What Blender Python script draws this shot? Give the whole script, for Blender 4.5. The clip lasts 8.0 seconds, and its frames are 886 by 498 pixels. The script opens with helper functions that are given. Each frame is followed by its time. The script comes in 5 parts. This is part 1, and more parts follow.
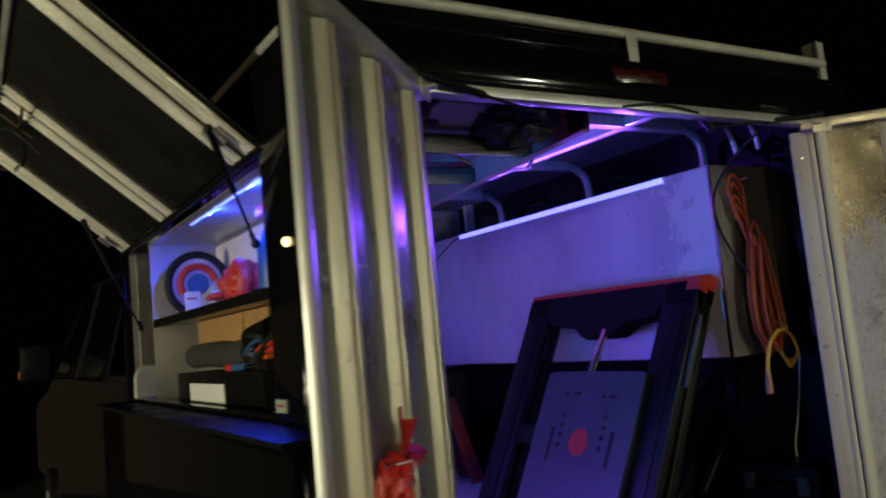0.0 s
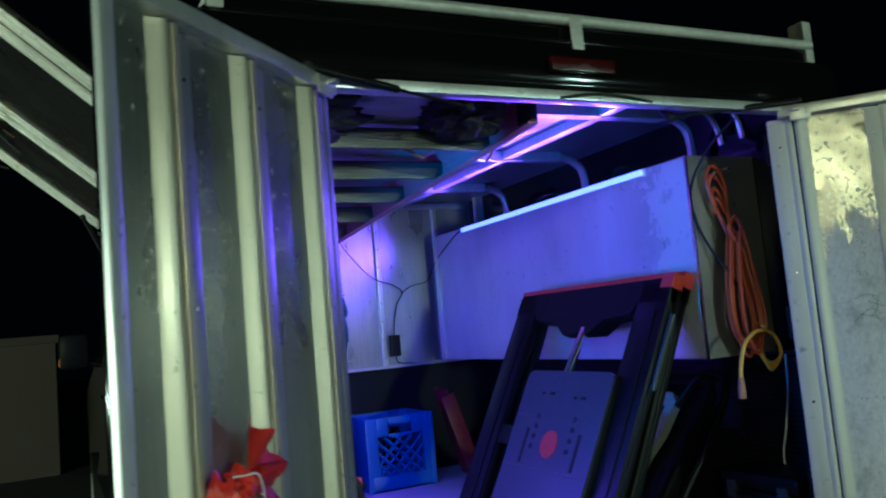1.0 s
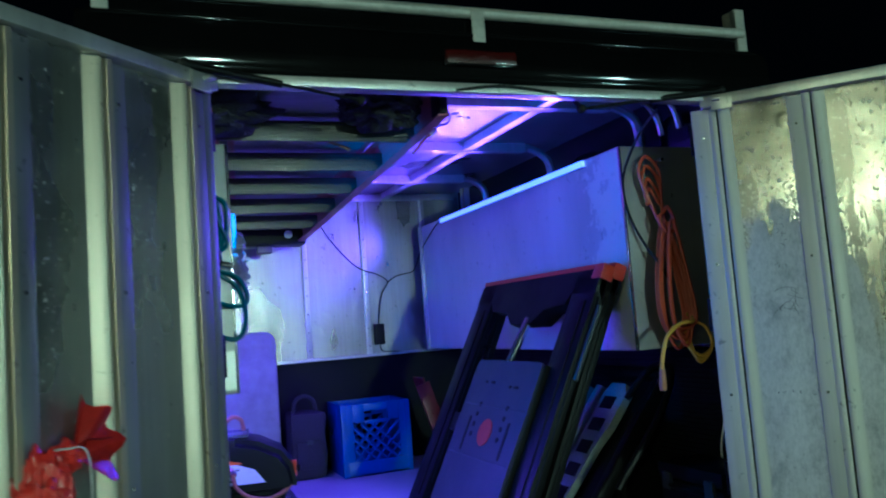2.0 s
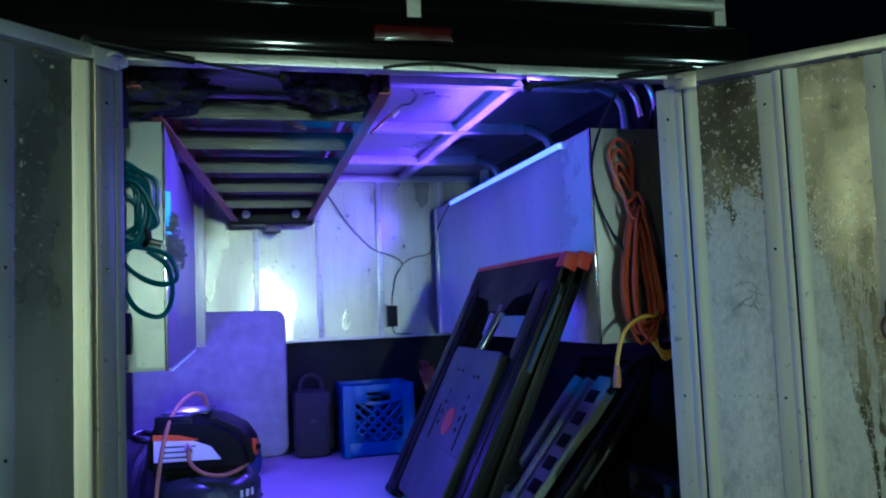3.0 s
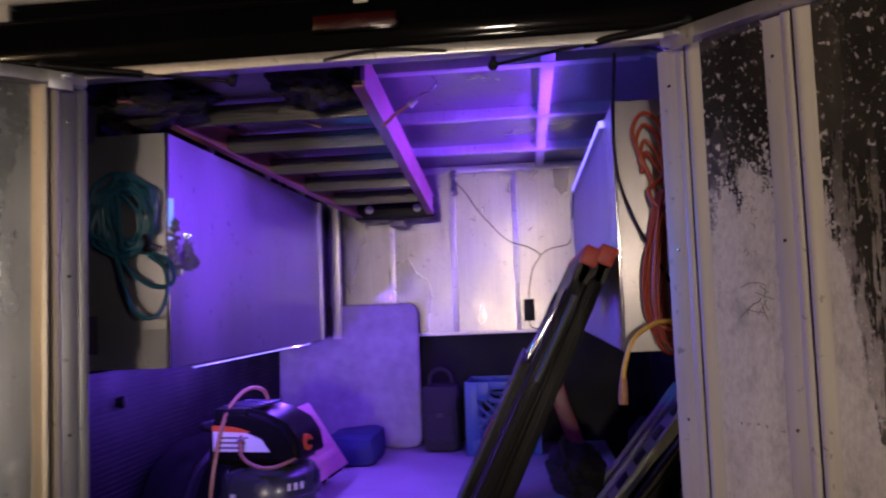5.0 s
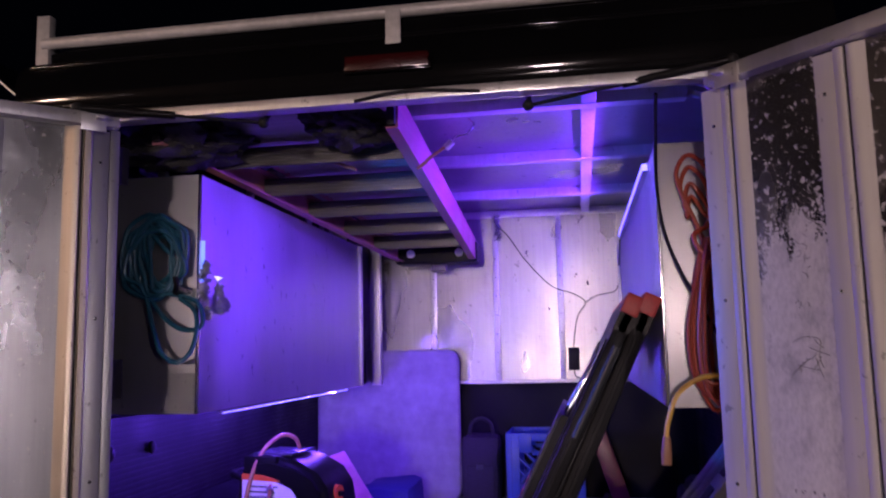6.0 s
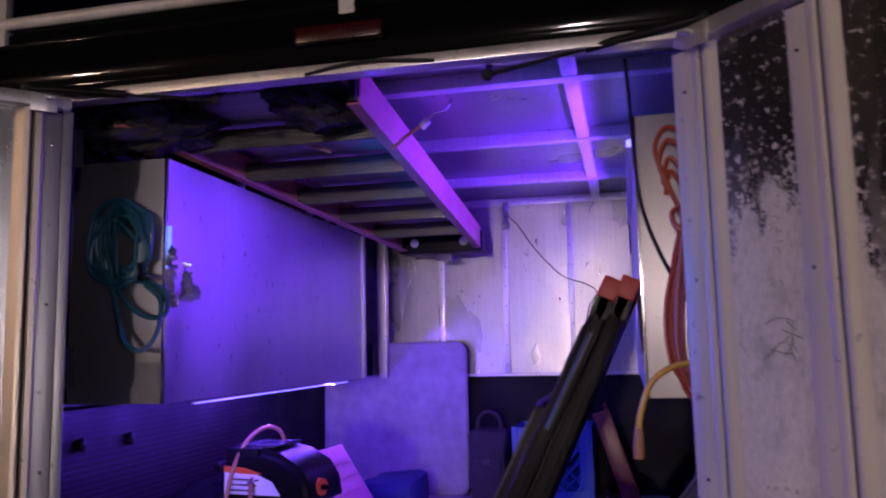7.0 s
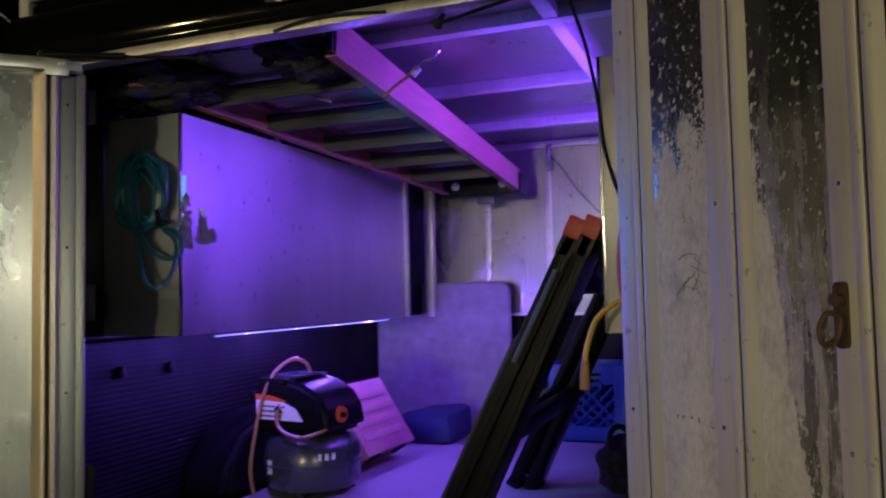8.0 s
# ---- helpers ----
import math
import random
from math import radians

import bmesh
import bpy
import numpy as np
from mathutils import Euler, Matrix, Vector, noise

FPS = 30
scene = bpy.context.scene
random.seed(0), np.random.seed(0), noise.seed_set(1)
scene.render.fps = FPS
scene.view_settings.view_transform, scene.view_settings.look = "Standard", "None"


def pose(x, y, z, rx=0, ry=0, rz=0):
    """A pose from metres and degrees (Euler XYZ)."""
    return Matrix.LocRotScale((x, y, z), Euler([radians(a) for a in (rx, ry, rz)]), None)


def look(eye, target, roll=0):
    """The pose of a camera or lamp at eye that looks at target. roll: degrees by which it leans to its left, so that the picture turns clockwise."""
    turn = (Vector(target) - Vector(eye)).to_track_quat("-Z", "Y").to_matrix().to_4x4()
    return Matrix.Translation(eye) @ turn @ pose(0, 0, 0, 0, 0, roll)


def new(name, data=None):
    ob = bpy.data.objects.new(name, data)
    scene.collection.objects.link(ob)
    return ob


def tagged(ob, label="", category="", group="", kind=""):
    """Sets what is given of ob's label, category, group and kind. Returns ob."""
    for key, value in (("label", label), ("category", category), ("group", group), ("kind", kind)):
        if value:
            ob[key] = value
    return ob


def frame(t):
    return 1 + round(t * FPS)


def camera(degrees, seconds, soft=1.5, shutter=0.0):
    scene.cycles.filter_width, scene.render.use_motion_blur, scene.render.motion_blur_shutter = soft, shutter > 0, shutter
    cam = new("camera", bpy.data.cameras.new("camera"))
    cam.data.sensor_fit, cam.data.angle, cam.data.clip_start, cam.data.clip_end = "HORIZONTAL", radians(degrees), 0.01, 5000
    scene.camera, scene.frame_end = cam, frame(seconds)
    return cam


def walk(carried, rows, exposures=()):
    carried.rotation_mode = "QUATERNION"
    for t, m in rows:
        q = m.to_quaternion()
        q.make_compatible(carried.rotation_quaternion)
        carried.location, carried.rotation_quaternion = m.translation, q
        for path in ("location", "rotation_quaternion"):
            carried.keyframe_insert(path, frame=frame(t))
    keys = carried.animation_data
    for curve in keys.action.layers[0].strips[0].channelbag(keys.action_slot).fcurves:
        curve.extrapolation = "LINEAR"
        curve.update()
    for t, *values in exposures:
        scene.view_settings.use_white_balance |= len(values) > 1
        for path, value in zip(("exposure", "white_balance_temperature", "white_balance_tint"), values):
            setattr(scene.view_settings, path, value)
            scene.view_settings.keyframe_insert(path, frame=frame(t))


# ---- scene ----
cam = camera(58.4, 8.0, 2.0, 0.6)
PATH = [
    (0, (0.07, 0.129, 1.525), (1.111, 1.824, 1.729), -5.5),
    (0.5, (0.258, 0.11, 1.541), (1.261, 1.829, 1.732), -5.2),
    (1, (0.41, 0.01, 1.526), (1.287, 1.797, 1.716), -5.1),
    (1.5, (0.61, -0.172, 1.511), (1.416, 1.649, 1.695), -4.8),
    (2, (0.761, -0.192, 1.486), (1.495, 1.66, 1.666), -4.4),
    (2.2, (0.834, -0.172, 1.474), (1.557, 1.684, 1.65), -3.5),
    (3.3, (1.321, -0.271, 1.473), (1.697, 1.688, 1.617), -2.8),
    (3.5, (1.426, -0.271, 1.458), (1.719, 1.702, 1.608), -3.0),
    (4, (1.624, -0.176, 1.451), (1.854, 1.806, 1.588), -2.1),
    (4.5, (1.812, -0.12, 1.454), (1.938, 1.872, 1.583), -1.9),
    (5, (1.955, -0.164, 1.487), (1.747, 1.821, 1.626), -2.2),
    (5.2, (1.968, -0.193, 1.489), (1.725, 1.788, 1.625), -2.3),
    (6.3, (2.011, -0.01, 1.496), (1.641, 1.935, 1.776), -0.8),
    (6.5, (2.034, 0.034, 1.484), (1.639, 1.977, 1.744), -0.8),
    (7, (2.154, 0.05, 1.469), (1.71, 1.984, 1.717), -1.3),
    (7.5, (2.358, 0.015, 1.456), (1.819, 1.935, 1.61), -1.1),
    (8, (2.499, 0.053, 1.448), (1.777, 1.914, 1.56), -1.3),
]
EXPOSURES = [
    (0, -0.1, 6200, -8), (0.5, 0.25, 5400, -25), (1.0, 0.4, 4450, -34), (1.5, 0.2, 4100, -38), (2.0, 0.15, 4000, -38), (3.5, 0.05, 4550, -34), (4.0, -0.1, 5700, -20),
    (4.2, -0.1, 6400, -4), (4.5, -0.15, 6900, 10), (5.0, 0.0, 6300, 29), (6.5, 0.1, 5700, 54), (7.0, -0.05, 5700, 47), (7.5, -0.05, 6000, 28), (8, -0.2, 6600, 0),
]
walk(cam, [(t, look(eye, target, roll)) for t, eye, target, roll in PATH], EXPOSURES)

# ---- light ----
world = bpy.data.worlds.new("night")
scene.world = world
world.use_nodes = True
world.node_tree.nodes["Background"].inputs[0].default_value = (0.10, 0.13, 0.22, 1)
world.node_tree.nodes["Background"].inputs[1].default_value = 0.003

BAR_COLOUR = (0.20, 0.052, 1.0)
TAPE_COLOUR = (0.185, 0.075, 1.0)
HATCH_COLOUR = (0.03, 0.06, 1.0)
END_COLOUR = (0.03, 0.24, 1.0)


def lamp(name, place, power, colour, size, kind="POINT", target=None, cone=158):
    data = bpy.data.lights.new(name, kind)
    data.energy, data.color = power, colour
    if kind == "POINT":
        data.shadow_soft_size = size
    else:
        data.shadow_soft_size, data.spot_size, data.spot_blend = size, radians(cone), 0.5
    ob = new(name, data)
    ob.matrix_world = look(place, target) if target else Matrix.Translation(place)
    return ob


lamp("porch_light", (1.75, -6.6, 1.6), 560, (0.97, 0.83, 0.58), 0.16)
lamp("garage_light", (-4.7, -6.3, 3.0), 420, (1.0, 0.72, 0.37), 0.12)
# fill lamp with no fixture, added to brighten the hatch ribs
lamp("hatch_fill", (-6.5, 1.38, 1.2), 1350, (1.0, 0.84, 0.60), 0.10)
lamp("yard_light", (7.3, -6.4, 1.7), 390, (0.95, 0.90, 0.70), 0.14)
lamp("street_light", (-7.5, -16.0, 5.5), 900, (1.0, 0.50, 0.16), 0.12)

# ---- materials ----
def material(name, colour, rough=0.5, metal=0.0, grain=60.0, vary=0.25, bump=0.15, stretch=(1, 1, 1), coat=0.0, rough_vary=0.15, depth=0.002):
    """A surface with variation at two scales: large stains and fine grain, in colour, gloss and relief."""
    m = bpy.data.materials.new(name)
    m.use_nodes = True
    t, link = m.node_tree, m.node_tree.links.new
    b = t.nodes["Principled BSDF"]
    co = t.nodes.new("ShaderNodeTexCoord")
    mp = t.nodes.new("ShaderNodeMapping")
    mp.inputs["Scale"].default_value = stretch
    link(co.outputs["Object"], mp.inputs["Vector"])
    big, fine = t.nodes.new("ShaderNodeTexNoise"), t.nodes.new("ShaderNodeTexNoise")
    big.inputs["Scale"].default_value, big.inputs["Detail"].default_value = 5.0, 5.0
    fine.inputs["Scale"].default_value, fine.inputs["Detail"].default_value = grain, 3.0
    link(co.outputs["Object"], big.inputs["Vector"])
    link(mp.outputs[0], fine.inputs["Vector"])
    add = t.nodes.new("ShaderNodeMath")
    add.operation = "MULTIPLY_ADD"
    add.inputs[1].default_value = 0.4
    link(fine.outputs["Fac"], add.inputs[0])
    half = t.nodes.new("ShaderNodeMath")
    half.operation = "MULTIPLY"
    half.inputs[1].default_value = 0.6
    link(big.outputs["Fac"], half.inputs[0])
    link(half.outputs[0], add.inputs[2])
    ramp = t.nodes.new("ShaderNodeMapRange")
    ramp.inputs["From Min"].default_value, ramp.inputs["From Max"].default_value = 0.3, 0.7
    ramp.inputs["To Min"].default_value, ramp.inputs["To Max"].default_value = 1 - vary, 1 + vary
    link(add.outputs[0], ramp.inputs["Value"])
    mul = t.nodes.new("ShaderNodeVectorMath")
    mul.operation = "MULTIPLY"
    mul.inputs[0].default_value = colour
    link(ramp.outputs[0], mul.inputs[1])
    link(mul.outputs[0], b.inputs["Base Color"])
    rr = t.nodes.new("ShaderNodeMapRange")
    rr.inputs["From Min"].default_value, rr.inputs["From Max"].default_value = 0.3, 0.7
    rr.inputs["To Min"].default_value, rr.inputs["To Max"].default_value = max(0.02, rough - rough_vary), min(1, rough + rough_vary)
    link(big.outputs["Fac"], rr.inputs["Value"])
    link(rr.outputs[0], b.inputs["Roughness"])
    b.inputs["Metallic"].default_value = metal
    b.inputs["Coat Weight"].default_value = coat
    b.inputs["Coat Roughness"].default_value = 0.06
    if bump:
        bp = t.nodes.new("ShaderNodeBump")
        bp.inputs["Strength"].default_value, bp.inputs["Distance"].default_value = bump, depth
        link(fine.outputs["Fac"], bp.inputs["Height"])
        link(bp.outputs[0], b.inputs["Normal"])
    return m


def glowing(name, colour, strength):
    m = bpy.data.materials.new(name)
    m.use_nodes = True
    b = m.node_tree.nodes["Principled BSDF"]
    b.inputs["Base Color"].default_value = (0.8, 0.8, 0.8, 1)
    b.inputs["Emission Color"].default_value = (*colour, 1)
    b.inputs["Emission Strength"].default_value = strength
    return m


def sheet_metal(name, colour=(0.56, 0.56, 0.55), rough=0.38, dents=1.0, film=None, film_edge=0.0, metal=0.85, brushed=0.06, slope=0.0, flecks=0.0, dings=0.25, streaks=0.0):
    """Worn aluminium sheet: oil-canned dents, smears, scratches and, where film is given, dull adhesive
    residue below film_edge (object z) with a ragged, dripping upper edge."""
    m = bpy.data.materials.new(name)
    m.use_nodes = True
    t, link = m.node_tree, m.node_tree.links.new
    b = t.nodes["Principled BSDF"]
    co = t.nodes.new("ShaderNodeTexCoord")

    def tex(scale, detail, stretch=(1, 1, 1), rough_=0.5):
        mp = t.nodes.new("ShaderNodeMapping")
        mp.inputs["Scale"].default_value = stretch
        link(co.outputs["Object"], mp.inputs["Vector"])
        n = t.nodes.new("ShaderNodeTexNoise")
        n.inputs["Scale"].default_value, n.inputs["Detail"].default_value, n.inputs["Roughness"].default_value = scale, detail, rough_
        link(mp.outputs[0], n.inputs["Vector"])
        return n.outputs["Fac"]

    def spread(value, lo, hi, a, z, smooth=False):
        r = t.nodes.new("ShaderNodeMapRange")
        if smooth:
            r.interpolation_type = "SMOOTHSTEP"
        for key, v in (("From Min", lo), ("From Max", hi), ("To Min", a), ("To Max", z)):
            r.inputs[key].default_value = v
        link(value, r.inputs["Value"])
        return r.outputs[0]

    def calc(op, a, c):
        n = t.nodes.new("ShaderNodeMath")
        n.operation = op
        for i, v in enumerate((a, c)):
            if isinstance(v, (int, float)):
                n.inputs[i].default_value = v
            else:
                link(v, n.inputs[i])
        return n.outputs[0]

    smear, brush, spot = tex(4, 6, (1, 1, 0.5)), tex(70, 2, (1, 1, 0.04)), tex(38, 5, (1, 1, 0.7), 0.7)
    tone = calc("MULTIPLY", spread(smear, 0.3, 0.7, 0.78, 1.12), spread(brush, 0.3, 0.7, 1 - brushed, 1 + brushed))
    spots = spread(spot, 0.63, 0.68, 0.0, 1.0, True)
    tone = calc("MULTIPLY", tone, spread(spots, 0, 1, 1, 0.6))
    paint = t.nodes.new("ShaderNodeVectorMath")
    paint.operation = "MULTIPLY"
    paint.inputs[0].default_value = colour
    link(tone, paint.inputs[1])
    gloss = calc("ADD", spread(smear, 0.3, 0.7, rough - 0.12, rough + 0.14), spread(spots, 0, 1, 0, 0.2))
    colour_out, rough_out, metal_out = paint.outputs[0], gloss, None
    if film:
        sep = t.nodes.new("ShaderNodeSeparateXYZ")
        link(co.outputs["Object"], sep.inputs[0])
        rag, drip, blot = tex(9, 7, (1, 1, 0.6), 0.65), tex(30, 4, (1, 1, 0.09), 0.6), tex(80, 4, (1, 1, 0.75), 0.65)
        height = calc("ADD", sep.outputs["Z"], calc("MULTIPLY", calc("MAXIMUM", calc("SUBTRACT", sep.outputs["X"], 0.325), 0.0), slope))
        edge = calc("ADD", height, calc("MULTIPLY", calc("SUBTRACT", rag, 0.5), 0.55))
        edge = calc("ADD", edge, calc("MULTIPLY", calc("SUBTRACT", drip, 0.5), 0.36))
        edge = calc("ADD", edge, calc("MULTIPLY", calc("SUBTRACT", blot, 0.5), 0.36))
        cover = spread(edge, film_edge - 0.006, film_edge + 0.006, 1, 0, True)
        flecks = spread(calc("ADD", blot, calc("MULTIPLY", calc("MAXIMUM", calc("SUBTRACT", film_edge, height), -0.28), 0.22)), 0.60 - flecks, 0.63 - flecks, 0, 1, True)
        wear = spread(calc("ADD", calc("MULTIPLY", drip, 0.8), calc("ADD", rag, calc("MULTIPLY", blot, 0.3))), 1.17, 1.23, 1, 0.15, True)
        cover = calc("MAXIMUM", calc("MULTIPLY", cover, wear), calc("MULTIPLY", flecks, 0.9))
        if streaks:
            low = spread(sep.outputs["Z"], 1.25, 1.80, streaks, 0.0)
            cover = calc("MAXIMUM", cover, calc("MULTIPLY", spread(calc("ADD", calc("MULTIPLY", tex(24, 5, (1, 1, 0.05), 0.75), 0.7), calc("MULTIPLY", tex(60, 4, (1, 1, 0.35), 0.7), 0.3)), 0.50, 0.54, 0, 1, True), low))
        mix = t.nodes.new("ShaderNodeMix")
        mix.data_type = "RGBA"
        link(cover, mix.inputs["Factor"])
        link(paint.outputs[0], mix.inputs["A"])
        dirt = t.nodes.new("ShaderNodeVectorMath")
        dirt.operation = "MULTIPLY"
        dirt.inputs[0].default_value = film
        smudge = calc("MULTIPLY", spread(calc("ADD", smear, calc("MULTIPLY", blot, 0.5)), 0.55, 0.95, 0.80, 1.12), spread(tex(17, 7, (1, 1, 0.55), 0.68), 0.34, 0.50, 0.70, 1.03))
        smudge = calc("MULTIPLY", smudge, spread(tex(130, 5, (1, 1, 0.4), 0.7), 0.36, 0.56, 0.87, 1.04))
        link(smudge, dirt.inputs[1])
        link(dirt.outputs[0], mix.inputs["B"])
        colour_out = mix.outputs["Result"]
        rough_out = calc("ADD", calc("MULTIPLY", gloss, calc("SUBTRACT", 1, cover)), calc("MULTIPLY", cover, 0.72))
        metal_out = calc("MULTIPLY", calc("SUBTRACT", 1, cover), metal)
    link(colour_out, b.inputs["Base Color"])
    link(rough_out, b.inputs["Roughness"])
    if metal_out:
        link(metal_out, b.inputs["Metallic"])
    else:
        b.inputs["Metallic"].default_value = metal
    wave = calc("ADD", calc("MULTIPLY", tex(5.0, 2), 1.0), calc("MULTIPLY", brush, 0.008))
    ding = spread(tex(11, 2), 0.60, 0.80, 0, dings, True)
    bp = t.nodes.new("ShaderNodeBump")
    bp.inputs["Strength"].default_value, bp.inputs["Distance"].default_value = 1.0, 0.012 * dents
    link(calc("ADD", wave, ding), bp.inputs["Height"])
    link(bp.outputs[0], b.inputs["Normal"])
    return m


ALU = sheet_metal("aluminium_sheet")
ALU_BACK = sheet_metal("aluminium_back_sheet", (0.38, 0.37, 0.36), 0.31, 0.32, metal=0.85, dings=0.35)
ALU_CEILING = sheet_metal("aluminium_ceiling_sheet", (0.46, 0.46, 0.47), 0.36, 0.22, metal=0.9, dings=0.0)
ALU_BAR = sheet_metal("aluminium_roof_bar", (0.74, 0.74, 0.73), 0.42, 0.1, metal=0.5, dings=0.0)
ALU_BOX = sheet_metal("aluminium_box_sheet", (0.47, 0.47, 0.47), 0.42, 0.15, metal=0.85, brushed=0.015)
ALU_STAINED = sheet_metal("aluminium_box_stained", (0.52, 0.52, 0.53), 0.42, 0.15, metal=0.5, brushed=0.015)


def corroded(m, reach):
    """Chalky white bloom with a ragged edge, spreading inwards from the end of a sheet (its own y = 0)."""
    t, link = m.node_tree, m.node_tree.links.new
    b = t.nodes["Principled BSDF"]
    co, sep = t.nodes.new("ShaderNodeTexCoord"), t.nodes.new("ShaderNodeSeparateXYZ")
    link(co.outputs["Object"], sep.inputs[0])
    n = t.nodes.new("ShaderNodeTexNoise")
    n.inputs["Scale"].default_value, n.inputs["Detail"].default_value, n.inputs["Roughness"].default_value = 7.0, 8.0, 0.68
    link(co.outputs["Object"], n.inputs["Vector"])
    near = t.nodes.new("ShaderNodeMapRange")
    for key, v in (("From Min", 0.0), ("From Max", reach), ("To Min", 0.24), ("To Max", -0.20)):
        near.inputs[key].default_value = v
    link(sep.outputs["Y"], near.inputs["Value"])
    add, edge = t.nodes.new("ShaderNodeMath"), t.nodes.new("ShaderNodeMapRange")
    link(n.outputs["Fac"], add.inputs[0]), link(near.outputs[0], add.inputs[1])
    for key, v in (("From Min", 0.55), ("From Max", 0.58), ("To Min", 0.0), ("To Max", 0.8)):
        edge.inputs[key].default_value = v
    link(add.outputs[0], edge.inputs["Value"])
    mix = t.nodes.new("ShaderNodeMix")
    mix.data_type = "RGBA"
    link(edge.outputs[0], mix.inputs["Factor"])
    link(b.inputs["Base Color"].links[0].from_socket, mix.inputs["A"])
    mix.inputs["B"].default_value = (0.62, 0.62, 0.60, 1)
    link(mix.outputs["Result"], b.inputs["Base Color"])
    dull = t.nodes.new("ShaderNodeMath")
    dull.operation = "MULTIPLY_ADD"
    link(edge.outputs[0], dull.inputs[0])
    dull.inputs[1].default_value, dull.inputs[2].default_value = -0.45, 0.5
    link(dull.outputs[0], b.inputs["Metallic"])


corroded(ALU_STAINED, 0.42)
ALU_FRAME = sheet_metal("aluminium_extrusion", (0.58, 0.57, 0.55), 0.38, 0.25, metal=0.75)
ALU_RIB = sheet_metal("aluminium_rib", (0.48, 0.43, 0.335), 0.38, 0.1, metal=0.72)
FILM_RIB = sheet_metal("film_coated_rib", (0.54, 0.52, 0.47), 0.52, 0.15, metal=0.3)
# brighter copy of the door ribs' metal, their lit look put into colour
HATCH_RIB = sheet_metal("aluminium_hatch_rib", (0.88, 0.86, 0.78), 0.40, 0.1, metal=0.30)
ALU_DULL = sheet_metal("aluminium_dull_flange", (0.36, 0.36, 0.35), 0.40, 0.15, metal=0.8)
DOOR_L = sheet_metal("left_door_sheet", (0.36, 0.36, 0.35), 0.29, 0.3, (0.42, 0.40, 0.36), 0.70, metal=0.88, flecks=0.035)
DOOR_R = sheet_metal("right_door_sheet", (0.25, 0.24, 0.21), 0.24, 0.35, (0.56, 0.54, 0.495), 1.66, slope=7.0, flecks=0.055, metal=0.92, streaks=0.8)
# bare aluminium set near black, its dark night reflection put into the colour
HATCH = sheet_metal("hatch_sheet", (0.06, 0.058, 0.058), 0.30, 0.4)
PAINT = material("black_gloss_paint", (0.003, 0.003, 0.0035), 0.08, 0, 40, 0.3, 0.04, coat=0.0, rough_vary=0.03)
BLACK = material("black_plastic", (0.005, 0.005, 0.0055), 0.42, 0, 180, 0.3, 0.25)
RUBBER = material("black_rubber", (0.010, 0.010, 0.010), 0.62, 0, 140, 0.3, 0.3)
LINER = material("bed_liner", (0.005, 0.005, 0.006), 0.60, 0, 220, 0.3, 0.4)
FLOOR = material("pale_bed_mat", (0.44, 0.44, 0.42), 0.62, 0, 90, 0.22, 0.25)
GREY_PLATE = material("grey_plate", (0.038, 0.042, 0.045), 0.5, 0, 120, 0.3, 0.2)
GREY_GREEN = material("grey_green_plastic", (0.31, 0.345, 0.315), 0.5, 0, 120, 0.3, 0.2)
RED = material("red_plastic", (0.42, 0.035, 0.02), 0.4, 0, 120, 0.25, 0.15)
RED_DARK = material("worn_red_steel", (0.13, 0.014, 0.016), 0.42, 0.1, 30, 0.5, 0.2)
RED_LENS = material("red_lens", (0.03, 0.002, 0.002), 0.25, 0, 120, 0.2, 0.1, coat=0.2)
RAG = material("red_plastic_film", (0.55, 0.025, 0.02), 0.32, 0, 45, 0.3, 0.5, depth=0.006)
ORANGE = material("orange_cord_jacket", (0.36, 0.06, 0.022), 0.45, 0, 90, 0.2, 0.1)
YELLOW = material("yellow_cord_jacket", (0.60, 0.36, 0.04), 0.45, 0, 90, 0.2, 0.1)
TEAL = material("teal_air_hose", (0.015, 0.095, 0.145), 0.38, 0, 90, 0.2, 0.1)
COPPER = material("amber_hose", (0.30, 0.14, 0.07), 0.4, 0, 90, 0.2, 0.1)
CRATE = material("blue_crate_plastic", (0.03, 0.09, 0.24), 0.42, 0, 120, 0.2, 0.15)
TABLE = material("pale_table_plastic", (0.30, 0.30, 0.295), 0.55, 0, 16, 0.34, 0.2)
TANK = material("dark_grey_enamel", (0.045, 0.050, 0.058), 0.25, 0.2, 60, 0.2, 0.05, coat=0.5)
for m_, k_ in ((BLACK, 0.16), (RUBBER, 0.25), (LINER, 0.2), (PAINT, 0.16)):
    m_.node_tree.nodes["Principled BSDF"].inputs["Specular IOR Level"].default_value = k_
# near-black floor strip of the rib grooves, the shade inside put into colour
GROOVE = material("dark_groove_shade", (0.03, 0.028, 0.024), 0.8, 0, 90, 0.3, 0.2)
PENCIL = material("faded_pencil", (0.22, 0.21, 0.20), 0.7, 0, 200, 0.4, 0.2)
WHITE = material("white_label", (0.72, 0.72, 0.70), 0.5, 0, 120, 0.1, 0.05)
ORANGE_PL = material("orange_plastic", (0.62, 0.11, 0.02), 0.4, 0, 120, 0.2, 0.1)
PALE_LID = material("pale_case_lid", (0.62, 0.28, 0.32), 0.4, 0, 80, 0.2, 0.2)
BLUE_BAG = material("dark_blue_canvas", (0.02, 0.035, 0.10), 0.75, 0, 160, 0.3, 0.5)
FIBRE = material("orange_fibreglass", (0.46, 0.17, 0.18), 0.42, 0, 90, 0.25, 0.15, (1, 0.08, 1))
TREAD = material("ladder_aluminium", (0.12, 0.115, 0.11), 0.42, 0.6, 90, 0.25, 0.2, (0.08, 1, 1))
